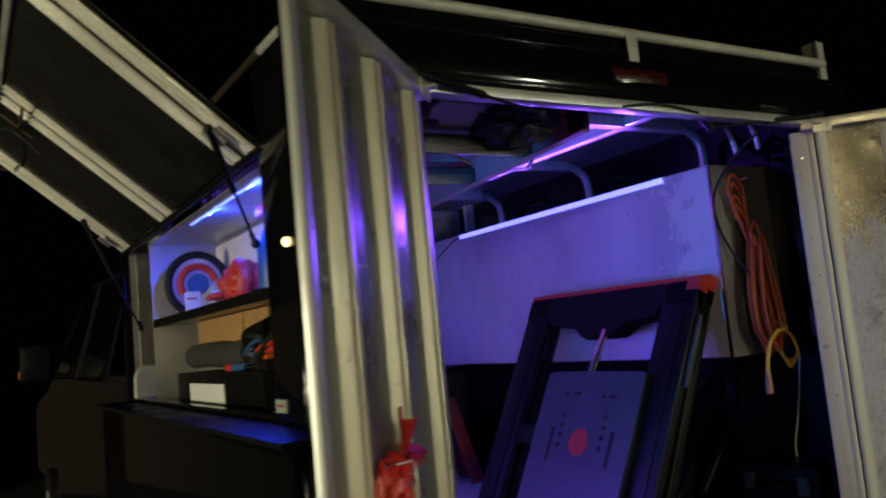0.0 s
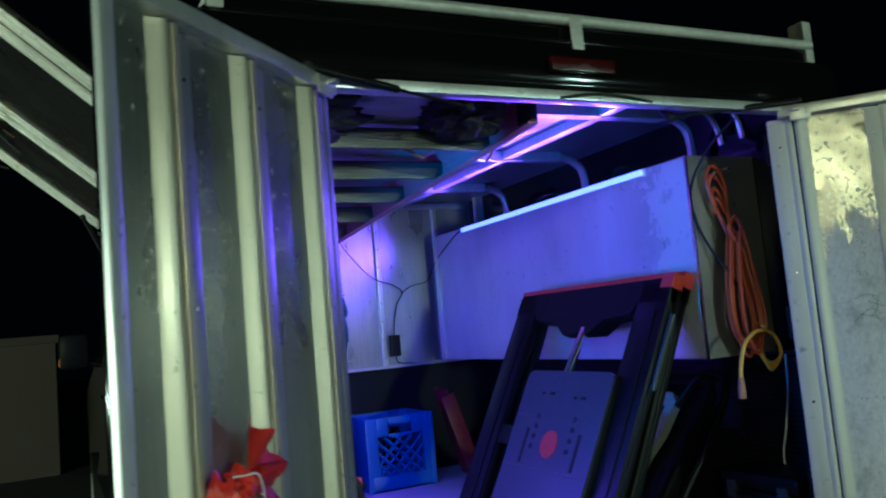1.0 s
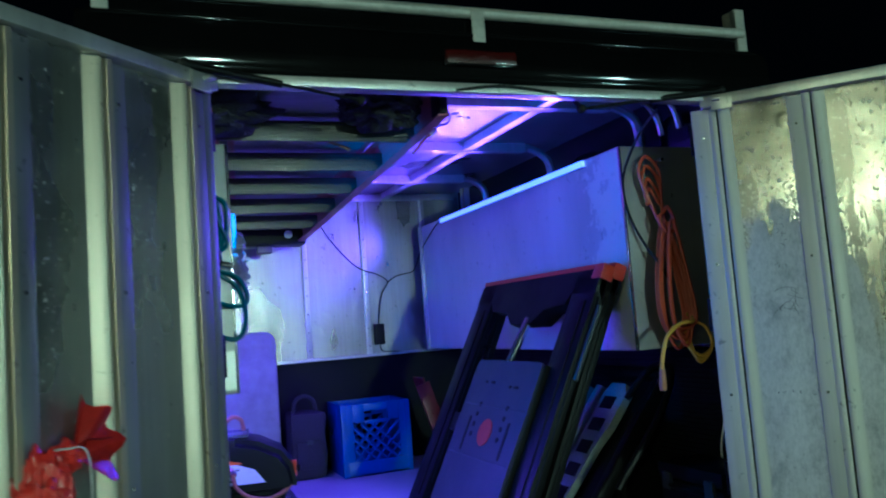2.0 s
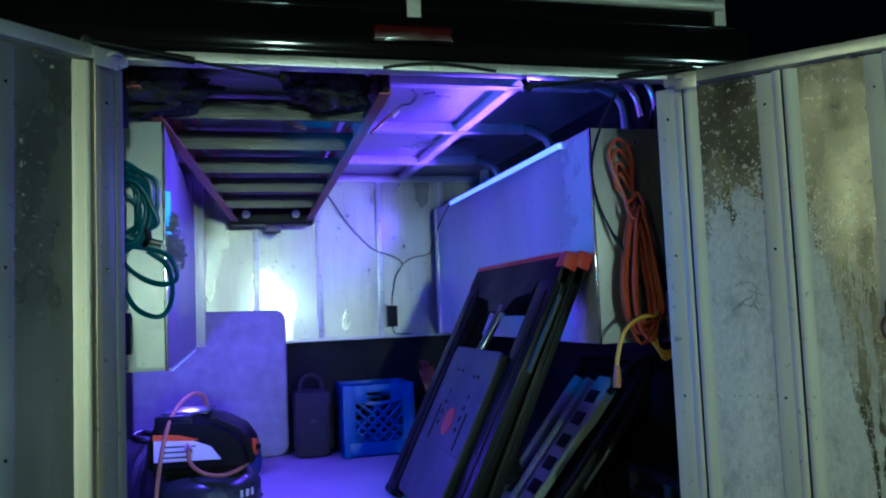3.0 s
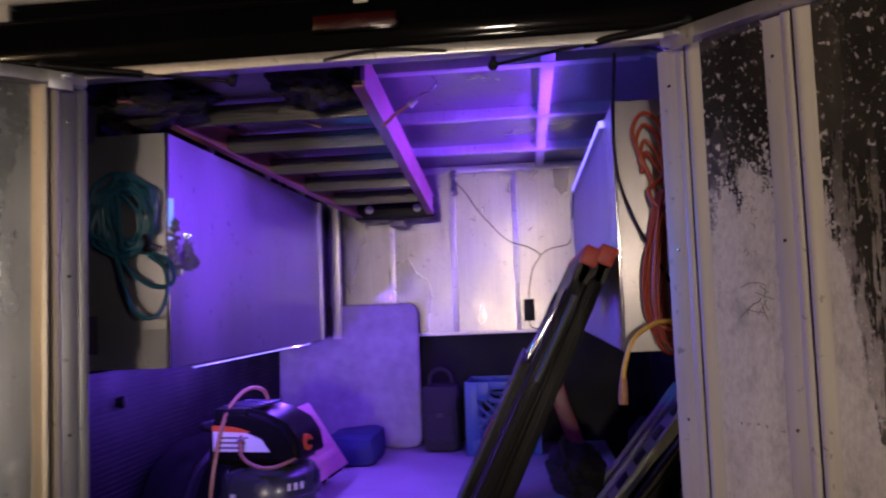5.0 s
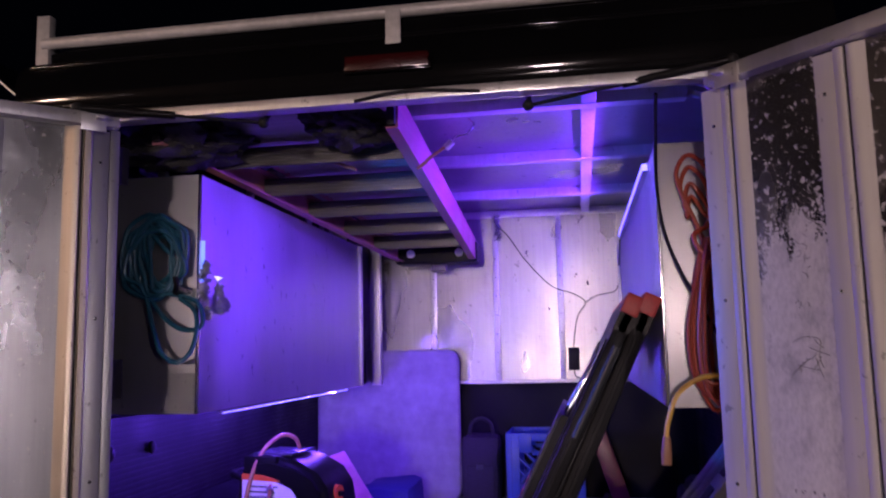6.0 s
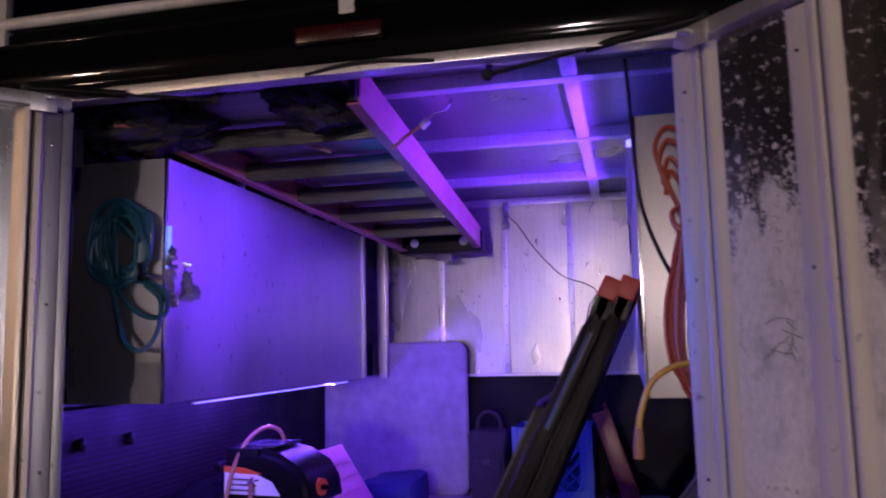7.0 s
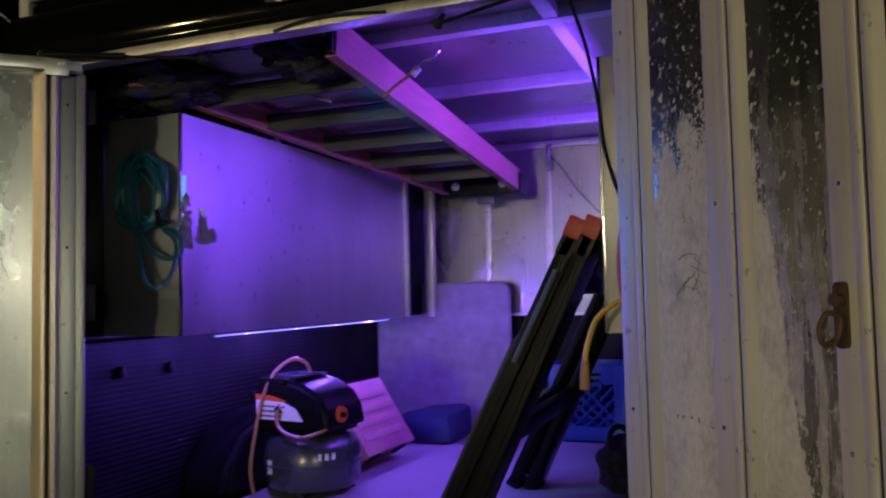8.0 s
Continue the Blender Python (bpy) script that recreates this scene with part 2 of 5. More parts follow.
SLAT = material("ribbed_panel_aluminium", (0.42, 0.40, 0.37), 0.5, 0.3, 90, 0.25, 0.2, (0.08, 1, 1))
CLOTH = material("black_cloth", (0.030, 0.029, 0.027), 0.9, 0, 120, 0.4, 0.8, depth=0.006)
DARK_CLOTH = material("dark_bag_cloth", (0.008, 0.008, 0.008), 0.9, 0, 120, 0.4, 0.8, depth=0.006)
CHROME = material("bright_steel", (0.75, 0.75, 0.75), 0.16, 1.0, 80, 0.1, 0.05, rough_vary=0.06)
FOIL = material("silver_foil", (0.88, 0.88, 0.89), 0.24, 0.8, 60, 0.1, 0.3, rough_vary=0.08)
STEEL = material("painted_rack_tube", (0.42, 0.41, 0.38), 0.45, 0.3, 70, 0.25, 0.2)
RUST = material("rusty_steel", (0.085, 0.05, 0.032), 0.55, 0.5, 60, 0.4, 0.5)
CARD = material("brown_cardboard", (0.34, 0.19, 0.07), 0.8, 0, 60, 0.2, 0.2)
PURPLE = material("painted_shelf_panel", (0.50, 0.46, 0.48), 0.55, 0, 60, 0.15, 0.1)
ASPHALT = material("asphalt", (0.035, 0.035, 0.034), 0.85, 0, 60, 0.35, 0.8, depth=0.006)
STUCCO = material("house_wall", (0.03, 0.026, 0.022), 0.85, 0, 60, 0.2, 0.6, depth=0.005)
BRICK_WALL = material("brown_low_wall", (0.06, 0.045, 0.035), 0.85, 0, 40, 0.3, 0.5)
TINT = material("tinted_window", (0.006, 0.006, 0.007), 0.05, 0, 20, 0.2, 0.0, coat=1.0, rough_vary=0.02)
AMBER = material("amber_lens", (0.45, 0.14, 0.02), 0.2, 0, 60, 0.2, 0.05)
LED_BAR = glowing("led_bar_glow", (0.13, 0.12, 1.0), 3.2)
LED_TAPE = glowing("led_tape_glow", (0.16, 0.15, 1.0), 3.5)
LED_HATCH = glowing("led_hatch_glow", HATCH_COLOUR, 6.0)
LED_END = glowing("led_loose_end_glow", END_COLOUR, 1.2)
CLEARANCE = glowing("clearance_lamp_glow", (1.0, 0.62, 0.24), 3.5)
LAMP_GLASS = glowing("porch_lamp_glass", (1.0, 0.86, 0.6), 12.0)

# ---- mesh helpers ----
INV = {}


def thing(name, base=(0, 0, 0), label="", category="", group="", kind="", local=None):
    """An Empty at the base of a thing. Parts are given in world metres, or in its own axes where local is a pose."""
    ob = new(name)
    ob.empty_display_size = 0.05
    ob.matrix_world = local if local else Matrix.Translation(base)
    INV[ob.name] = Matrix() if local else Matrix.Translation(base).inverted()
    return tagged(ob, label, category, group, kind)


def finish(bm, name, mat, smooth=False):
    bmesh.ops.recalc_face_normals(bm, faces=bm.faces)
    me = bpy.data.meshes.new(name)
    bm.to_mesh(me)
    bm.free()
    me.materials.append(mat)
    if smooth:
        me.polygons.foreach_set("use_smooth", [True] * len(me.polygons))
        me.set_sharp_from_angle(angle=radians(38))
    return me


def part(name, bm, mat, parent, label="", smooth=True):
    inv = INV[parent.name]
    bmesh.ops.transform(bm, matrix=inv, verts=bm.verts)
    ob = new(name, finish(bm, name, mat, smooth))
    ob.parent = parent
    INV[ob.name] = inv
    return tagged(ob, label)


def single(name, bm, mat, label, category, group="", kind="", smooth=True):
    """A thing that is one mesh, in world metres."""
    ob = new(name, finish(bm, name, mat, smooth))
    INV[ob.name] = Matrix()
    return tagged(ob, label, category, group, kind)


def mesh(*adders):
    bm = bmesh.new()
    for a in adders:
        a(bm)
    return bm


def box(x0, x1, y0, y1, z0, z1, bevel=0.0, m=None):
    def add(bm):
        r = bmesh.ops.create_cube(bm, size=1)
        bmesh.ops.scale(bm, vec=(abs(x1 - x0), abs(y1 - y0), abs(z1 - z0)), verts=r["verts"])
        bmesh.ops.translate(bm, vec=((x0 + x1) / 2, (y0 + y1) / 2, (z0 + z1) / 2), verts=r["verts"])
        vs = r["verts"]
        if bevel:
            es = list({e for v in vs for e in v.link_edges})
            out = bmesh.ops.bevel(bm, geom=es, offset=bevel, segments=2, affect="EDGES", profile=0.6)
            vs = list({v for f in out["faces"] for v in f.verts} | {v for v in vs if v.is_valid})
        if m:
            bmesh.ops.transform(bm, matrix=m, verts=vs)
    return add


def rod(p, q, r, r2=None, seg=14):
    def add(bm):
        a, b = Vector(p), Vector(q)
        made = bmesh.ops.create_cone(bm, cap_ends=True, segments=seg, radius1=r, radius2=r if r2 is None else r2, depth=(b - a).length)
        m = Matrix.Translation((a + b) / 2) @ (b - a).to_track_quat("Z", "Y").to_matrix().to_4x4()
        bmesh.ops.transform(bm, matrix=m, verts=made["verts"])
    return add


def smooth_path(points, steps=8, closed=False):
    pts = [Vector(p) for p in points]
    n, out = len(pts), []
    for i in range(n if closed else n - 1):
        p1, p2 = pts[i], pts[(i + 1) % n]
        p0 = pts[i - 1] if closed or i else p1
        p3 = pts[(i + 2) % n] if closed or i + 2 < n else p2
        for k in range(steps):
            u = k / steps
            out.append(0.5 * (2 * p1 + (p2 - p0) * u + (2 * p0 - 5 * p1 + 4 * p2 - p3) * u * u + (3 * p1 - 3 * p2 + p3 - p0) * u ** 3))
    if not closed:
        out.append(pts[-1])
    return out


def tube(points, r, steps=8, seg=8, closed=False):
    def add(bm):
        path = smooth_path(points, steps, closed)
        n = len(path)
        up, rings = None, []
        for i, p in enumerate(path):
            a = path[i - 1] if closed or i else p
            b = path[(i + 1) % n] if closed or i + 1 < n else p
            d = (b - a).normalized()
            if up is None:
                up = d.orthogonal().normalized()
            up = (up - d * up.dot(d)).normalized()
            side = d.cross(up)
            rings.append([bm.verts.new(p + r * (math.cos(k * math.tau / seg) * up + math.sin(k * math.tau / seg) * side)) for k in range(seg)])
        for i in range(n if closed else n - 1):
            a, b = rings[i], rings[(i + 1) % n]
            for k in range(seg):
                bm.faces.new((a[k], a[(k + 1) % seg], b[(k + 1) % seg], b[k]))
        if not closed:
            bm.faces.new(rings[0]), bm.faces.new(rings[-1])
    return add


def slab(outline, thick, m=None):
    """A flat plate: a closed outline in its own x and y, given a thickness along z, then posed by m."""
    def add(bm):
        vs = [bm.verts.new((x, y, 0)) for x, y in outline]
        f = bm.faces.new(vs)
        out = bmesh.ops.extrude_face_region(bm, geom=[f])
        top = [v for v in out["geom"] if isinstance(v, bmesh.types.BMVert)]
        bmesh.ops.translate(bm, vec=(0, 0, thick), verts=top)
        if m:
            bmesh.ops.transform(bm, matrix=m, verts=vs + top)
    return add


def rounded(x0, x1, y0, y1, r, n=6):
    out = []
    for cx, cy, a in ((x1 - r, y1 - r, 0), (x0 + r, y1 - r, 90), (x0 + r, y0 + r, 180), (x1 - r, y0 + r, 270)):
        out += [(cx + r * math.cos(radians(a + 90 * i / n)), cy + r * math.sin(radians(a + 90 * i / n))) for i in range(n + 1)]
    return out


def lathe(profile, centre, seg=32):
    """A turned body from (radius, z) pairs round a vertical axis."""
    def add(bm):
        rings = []
        for r, z in profile:
            rings.append([bm.verts.new((centre[0] + r * math.cos(k * math.tau / seg), centre[1] + r * math.sin(k * math.tau / seg), centre[2] + z)) for k in range(seg)])
        for a, b in zip(rings, rings[1:]):
            for k in range(seg):
                bm.faces.new((a[k], a[(k + 1) % seg], b[(k + 1) % seg], b[k]))
        bm.faces.new(rings[0]), bm.faces.new(rings[-1])
    return add


def crumple(centre, size, seed, cuts=4, amount=0.35):
    """A crumpled lump of cloth or film."""
    def add(bm):
        made = bmesh.ops.create_icosphere(bm, subdivisions=cuts, radius=1.0)
        for v in made["verts"]:
            q = v.co * 1.6 + Vector((seed, seed * 1.7, 3.1))
            k = 1 + amount * (noise.noise(q) + 0.6 * noise.noise(q * 2.3) + 0.35 * noise.noise(q * 5))
            v.co = Vector((centre[0] + size[0] * v.co.x * k, centre[1] + size[1] * v.co.y * k, centre[2] + size[2] * v.co.z * k))
    return add


def axes(origin, x, y):
    x, y = Vector(x).normalized(), Vector(y).normalized()
    z = x.cross(y).normalized()
    y = z.cross(x)
    return Matrix(((x.x, y.x, z.x, origin[0]), (x.y, y.y, z.y, origin[1]), (x.z, y.z, z.z, origin[2]), (0, 0, 0, 1)))


# ---- the setting: ground, low wall, house behind ----
single("ground", mesh(box(-60, 60, -60, 60, -0.3, 0)), ASPHALT, "dark asphalt driveway at night", "ground", kind="structure")
single("wall_house", mesh(box(-14, 16, -8.6, -8.2, 0, 5)), STUCCO, "dark timber-clad house wall behind the driveway", "wall", kind="structure")
far_wall = single("wall_garden", mesh(box(-16, 0.35, 12.0, 12.3, 0, 1.75), box(-16.05, 0.40, 11.95, 12.35, 1.75, 1.86, 0.02)), BRICK_WALL, "low brown garden wall with a coping", "wall", kind="structure")


def wall_lantern(x, y, z):
    t = thing("wall_lantern", (x, y, z), "small lit wall lantern with a black frame", "lantern", "lanterns on the house")
    part("backplate", mesh(box(x - 0.06, x + 0.06, y - 0.02, y, z - 0.12, z + 0.12, 0.005)), BLACK, t)
    part("glass", mesh(lathe([(0.05, -0.09), (0.07, 0.08)], (x, y + 0.12, z), 12)), LAMP_GLASS, t, "glowing lantern glass")
    part("cap", mesh(lathe([(0.09, 0.08), (0.03, 0.15), (0.01, 0.17)], (x, y + 0.12, z), 12)), BLACK, t)
    part("arm", mesh(tube([(x, y, z + 0.1), (x, y + 0.06, z + 0.2), (x, y + 0.12, z + 0.16)], 0.008)), BLACK, t)


for lx, lz in ((1.75, 1.6), (-4.7, 3.0), (7.3, 1.7)):
    wall_lantern(lx, -8.2, lz)

# ---- the truck: bed, topper shell, cab ----
XL, XR, YR, YF = 0.70, 2.50, 1.58, 3.86       # topper sides, rear and front
ZF, ZB, ZC = 0.79, 1.335, 2.195               # bed floor, bed rail, ceiling
truck = thing("pickup_truck", (1.6, 2.7, 0), "black pickup truck with an open work topper", "truck")
bed_left = part("bed_side", mesh(box(0.58, 0.67, 1.56, 3.92, 0.48, ZB, 0.03)), PAINT, truck, "glossy black bed side")
bed_right = part("bed_side", mesh(box(2.53, 2.62, 1.56, 3.92, 0.48, ZB, 0.03)), PAINT, truck, "glossy black bed side")
part("bed_rail", mesh(box(0.56, 0.72, 1.56, 3.92, ZB, ZB + 0.014, 0.006)), BLACK, truck)
part("bed_rail", mesh(box(2.48, 2.64, 1.56, 3.92, ZB, ZB + 0.014, 0.006)), BLACK, truck)
part("bulkhead", mesh(box(0.67, 2.53, 3.86, 3.92, 0.55, ZB)), LINER, truck, "black front wall of the bed")
part("bed_floor", mesh(box(0.67, 2.53, 1.50, 3.86, 0.70, 0.772)), LINER, truck)
part("bumper", mesh(box(0.62, 2.58, 1.40, 1.50, 0.42, 0.66, 0.03)), BLACK, truck)
for x0, x1, sx in ((0.672, 0.69, 1), (2.51, 2.528, -1)):
    liner = part("bed_liner", mesh(box(x0, x1, 1.60, 3.855, ZF, ZB - 0.01, 0.003)), LINER, truck, "ribbed black bed liner")
    for i in range(30):
        z = ZF + 0.03 + i * 0.0168
        x = x1 if sx > 0 else x0
        part("liner_rib", mesh(box(x - 0.004, x + 0.004, 1.62, 3.84, z, z + 0.008)), LINER, liner, smooth=False)
for xa, xb in ((0.69, 0.88), (2.32, 2.51)):
    prof = [(2.22, ZF - 0.01), (3.16, ZF - 0.01), (3.14, 0.90), (3.04, 1.0), (2.88, 1.045), (2.50, 1.045), (2.34, 1.0), (2.24, 0.90)]
    well = mesh(slab(prof, xb - xa, axes((xa, 0, 0), (0, 1, 0), (0, 0, 1))))
    bmesh.ops.bevel(well, geom=[e for e in well.edges if e.calc_face_angle(0) > 1.2], offset=0.03, segments=3, affect="EDGES")
    part("wheel_well", well, LINER, truck, "rounded black wheel well")
part("bed_mat", mesh(box(0.90, 2.30, 1.60, 3.85, 0.772, ZF, 0.004)), FLOOR, truck, "pale scuffed bed mat")
for wx in (0.60, 2.38):
    for wy in (2.70, 7.10):
        wheel = part("wheel", mesh(rod((wx, wy, 0.38), (wx + 0.22, wy, 0.38), 0.38, seg=36)), RUBBER, truck)
        part("rim", mesh(rod((wx - 0.004, wy, 0.38), (wx + 0.224, wy, 0.38), 0.22, seg=28)), STEEL, wheel)

# cab, seen past the topper
cab_side = [(3.97, 0.55), (3.97, 1.42), (4.02, 1.88), (4.10, 2.03), (4.30, 2.095), (5.60, 2.11), (6.00, 2.05), (6.25, 1.95), (7.00, 1.45), (8.20, 1.32), (8.40, 1.15), (8.40, 0.55)]
cab_bm = mesh(slab(cab_side, 1.96, axes((0.62, 0, 0), (0, 1, 0), (0, 0, 1))))
for v in cab_bm.verts:
    if v.co.z > 1.35:
        v.co.x = 1.6 + (v.co.x - 1.6) * (1 - 0.28 * (v.co.z - 1.35))
bmesh.ops.bevel(cab_bm, geom=[e for e in cab_bm.edges if e.calc_face_angle(0) > 0.9], offset=0.10, segments=6, affect="EDGES", clamp_overlap=True)
cab = part("cab", cab_bm, PAINT, truck, "glossy black cab with rounded edges")
win_bm = mesh(slab([(4.14, 1.46), (4.20, 1.96), (5.60, 2.00), (6.00, 1.93), (6.75, 1.46)], 0.01, axes((0.612, 0, 0), (0, 1, 0), (0, 0, 1))))
for v in win_bm.verts:
    v.co.x = 1.6 + (v.co.x - 1.6) * (1 - 0.28 * (v.co.z - 1.35))
window = part("side_window", win_bm, TINT, truck, "dark tinted side window")
for y0, z0, y1, z1 in ((4.12, 1.45, 4.19, 1.97), (4.19, 1.97, 5.62, 2.01), (6.00, 1.94, 6.78, 1.45), (5.30, 1.45, 5.28, 2.00)):
    xs = [1.6 - 0.992 * (1 - 0.28 * (z - 1.35)) for z in (z0, z1)]
    part("window_trim", mesh(rod((xs[0], y0, z0), (xs[1], y1, z1), 0.007)), BLACK, window)
mirror = part("wing_mirror", mesh(box(0.40, 0.60, 6.40, 6.50, 1.44, 1.70, 0.04)), BLACK, truck)
part("mirror_arm", mesh(rod((0.58, 6.45, 1.48), (0.68, 6.45, 1.46), 0.025)), BLACK, mirror)
part("marker_lamp", mesh(box(0.395, 0.405, 6.42, 6.48, 1.47, 1.52)), AMBER, mirror)

# topper shell
topper = thing("truck_topper", (1.6, 2.7, ZB), "black work topper with bare aluminium interior", "topper")
roof_profile = [(XL - 0.02, 2.20), (XL + 0.02, 2.235), (XL + 0.12, 2.25), (XR - 0.12, 2.25), (XR - 0.02, 2.235), (XR + 0.02, 2.20)]
part("roof", mesh(slab(roof_profile + [(XR + 0.02, 2.197), (XL - 0.02, 2.197)], 2.30, axes((0, 1.60, 0), (1, 0, 0), (0, 0, 1)) @ Matrix.Diagonal((1, 1, -1, 1)))), PAINT, topper, "glossy black roof")
part("ceiling_sheet", mesh(box(XL, XR, 1.62, YF, ZC - 0.003, ZC)), ALU_CEILING, topper, "bare aluminium ceiling sheet", smooth=False)
fascia = mesh(slab([(1.575, 2.068), (1.565, 2.085), (1.566, 2.165), (1.585, 2.20), (1.60, 2.21), (1.625, 2.21), (1.625, 2.068)], XR - XL + 0.06, axes((XL - 0.03, 0, 0), (0, 1, 0), (0, 0, 1))))
bmesh.ops.bevel(fascia, geom=[e for e in fascia.edges if abs((e.verts[0].co - e.verts[1].co).x) > 1], offset=0.004, segments=3, affect="EDGES")
fascia = part("rear_fascia", fascia, PAINT, topper, "glossy black panel above the doors")
part("drip_rail", mesh(rod((XL, 1.583, 2.198), (XR, 1.583, 2.198), 0.008, seg=10)), PAINT, fascia)
header = part("header", mesh(box(0.86, 2.34, 1.556, 1.60, 2.042, 2.066, 0.002), box(0.86, 2.34, 1.60, 1.64, 2.062, 2.066)), ALU_FRAME, topper, "riveted aluminium header strip")
for i in range(22):
    x = 0.93 + i * 0.066 + 0.018 * math.sin(i * 2.1)
    part("rivet", mesh(lathe([(0.0045, 0), (0.0035, 0.002), (0.001, 0.0028)], (0, 0, 0), 8)), RUST, header).matrix_basis = pose(x - 1.6, 1.556 - 2.7, 2.054 - ZB + 0.003 * math.cos(i * 1.7), 90, 0, 0)
part("weather_strip", mesh(tube([(1.52, 1.553, 2.045), (1.60, 1.548, 2.056), (1.68, 1.548, 2.058), (1.80, 1.552, 2.047)], 0.0035, 6, 6)), RUBBER, header)
part("inner_header", mesh(box(0.80, 2.40, 1.66, 1.69, 2.105, 2.19, 0.002)), ALU_FRAME, topper)
for x0, x1 in ((0.72, 0.865), (2.335, 2.48)):
    part("door_jamb", mesh(box(x0, x1, 1.57, 1.63, ZB, 2.066, 0.004)), BLACK, topper)
    part("lower_jamb", mesh(box(x0 - 0.05 if x0 < 1 else x0, x1 if x0 < 1 else x1 + 0.05, 1.58, 1.64, 0.66, ZB, 0.004)), BLACK, topper)

# side walls; the left one is open under the raised hatch
part("pillar", mesh(box(XL - 0.015, XL + 0.02, 1.58, 1.93, ZB + 0.014, 2.20, 0.006)), PAINT, topper)
part("pillar", mesh(box(XL - 0.015, XL + 0.02, 3.87, 3.92, ZB + 0.014, 2.20, 0.006)), PAINT, topper)
part("top_rail", mesh(box(XL - 0.015, XL + 0.02, 1.93, 3.87, 1.995, 2.20, 0.006)), PAINT, topper)
part("sill", mesh(box(XL - 0.015, XL + 0.02, 1.93, 3.87, ZB + 0.014, ZB + 0.03, 0.003)), PAINT, topper)
part("side_wall", mesh(box(XR - 0.02, XR + 0.015, 1.58, 3.92, ZB + 0.014, 2.20, 0.006)), PAINT, topper)
part("front_wall", mesh(box(XL + 0.02, XR - 0.02, 3.872, 3.90, ZB, 2.195)), PAINT, topper)
reflector = part("reflector", mesh(box(XL - 0.018, XL - 0.014, 1.855, 1.925, 1.375, 1.405, 0.001)), GREY_GREEN, topper, "small grey maker plate")
part("reflector_bar", mesh(box(XL - 0.0195, XL - 0.0175, 1.868, 1.912, 1.388, 1.393)), RED, reflector)
lamp_body = part("clearance_lamp", mesh(crumple((XL - 0.02, 1.77, 1.75), (0.010, 0.013, 0.011), 1.0, 3, 0.0)), CLEARANCE, topper, "small lit amber clearance lamp")

# ceiling frame: bent cross tubes and one long tube
for i, y in enumerate((2.07, 2.70, 3.36)):
    path = [(0.78, y, 2.00), (0.78, y, 2.08), (0.80, y, 2.135), (0.86, y, 2.172), (0.95, y, 2.176), (1.6, y, 2.176), (2.24, y, 2.176), (2.33, y, 2.172), (2.40, y, 2.135), (2.42, y, 2.08), (2.42, y, 2.00)]
    part("cross_tube", mesh(tube(path, 0.017, 5, 8)), ALU_FRAME, topper, "bent aluminium roof bow")
    part("cross_bar", mesh(box(0.90, 2.30, y - 0.022, y + 0.022, 2.155, 2.192, 0.002)), ALU_BAR, topper)
part("long_bar", mesh(box(2.02, 2.06, 1.70, 3.84, 2.158, 2.190, 0.002)), ALU_BAR, topper)
part("long_bar", mesh(box(1.14, 1.18, 1.70, 3.84, 2.158, 2.190, 0.002)), ALU_BAR, topper)
for dy in (0.0, 0.09):
    part("chrome_bend", mesh(tube([(2.24, 1.80 + dy, 2.15), (2.32, 1.80 + dy, 2.14), (2.365, 1.80 + dy, 2.09), (2.38, 1.80 + dy, 2.03)], 0.013, 6, 10)), CHROME, topper, "bright bent tube")

# back wall: overlapping sheets with riveted vertical strips
back = part("back_wall", mesh(box(0.72, 2.48, 3.855, 3.870, ZB, 2.19)), ALU, topper, "dented bare aluminium front wall")
strips = (0.955, 1.275, 1.59, 1.905, 2.245)
for x0, x1 in zip((0.74,) + strips, strips + (2.47,)):
    part("sheet", mesh(box(x0 + 0.002, x1 - 0.002, 3.846, 3.853, ZB + 0.006, 2.165, 0.001)), ALU_BACK, back, smooth=False)
for x in strips:
    strip = part("seam_strip", mesh(box(x - 0.013, x + 0.013, 3.828, 3.846, ZB + 0.006, 2.16, 0.002)), ALU_FRAME, back)
dome = finish(mesh(lathe([(0.0050, 0), (0.0040, 0.002), (0.0012, 0.0030)], (0, 0, 0), 8)), "rivet", CHROME, True)
for x in strips:
    for k in range(9):
        rv = new("rivet", dome)
        rv.parent = back
        rv.matrix_basis = INV[back.name] @ pose(x + 0.002 * math.sin(k * 3.1), 3.828, 1.385 + k * 0.093, 90, 0, 0)
part("top_strip", mesh(box(0.76, 2.44, 3.826, 3.846, 2.150, 2.176, 0.002)), ALU_FRAME, back)
part("bottom_strip", mesh(box(0.72, 2.48, 3.80, 3.846, ZB - 0.004, ZB + 0.008, 0.001)), ALU_FRAME, back)
part("corner_post", mesh(box(0.985, 1.03, 3.70, 3.74, ZB, 2.19, 0.003)), ALU_FRAME, topper)

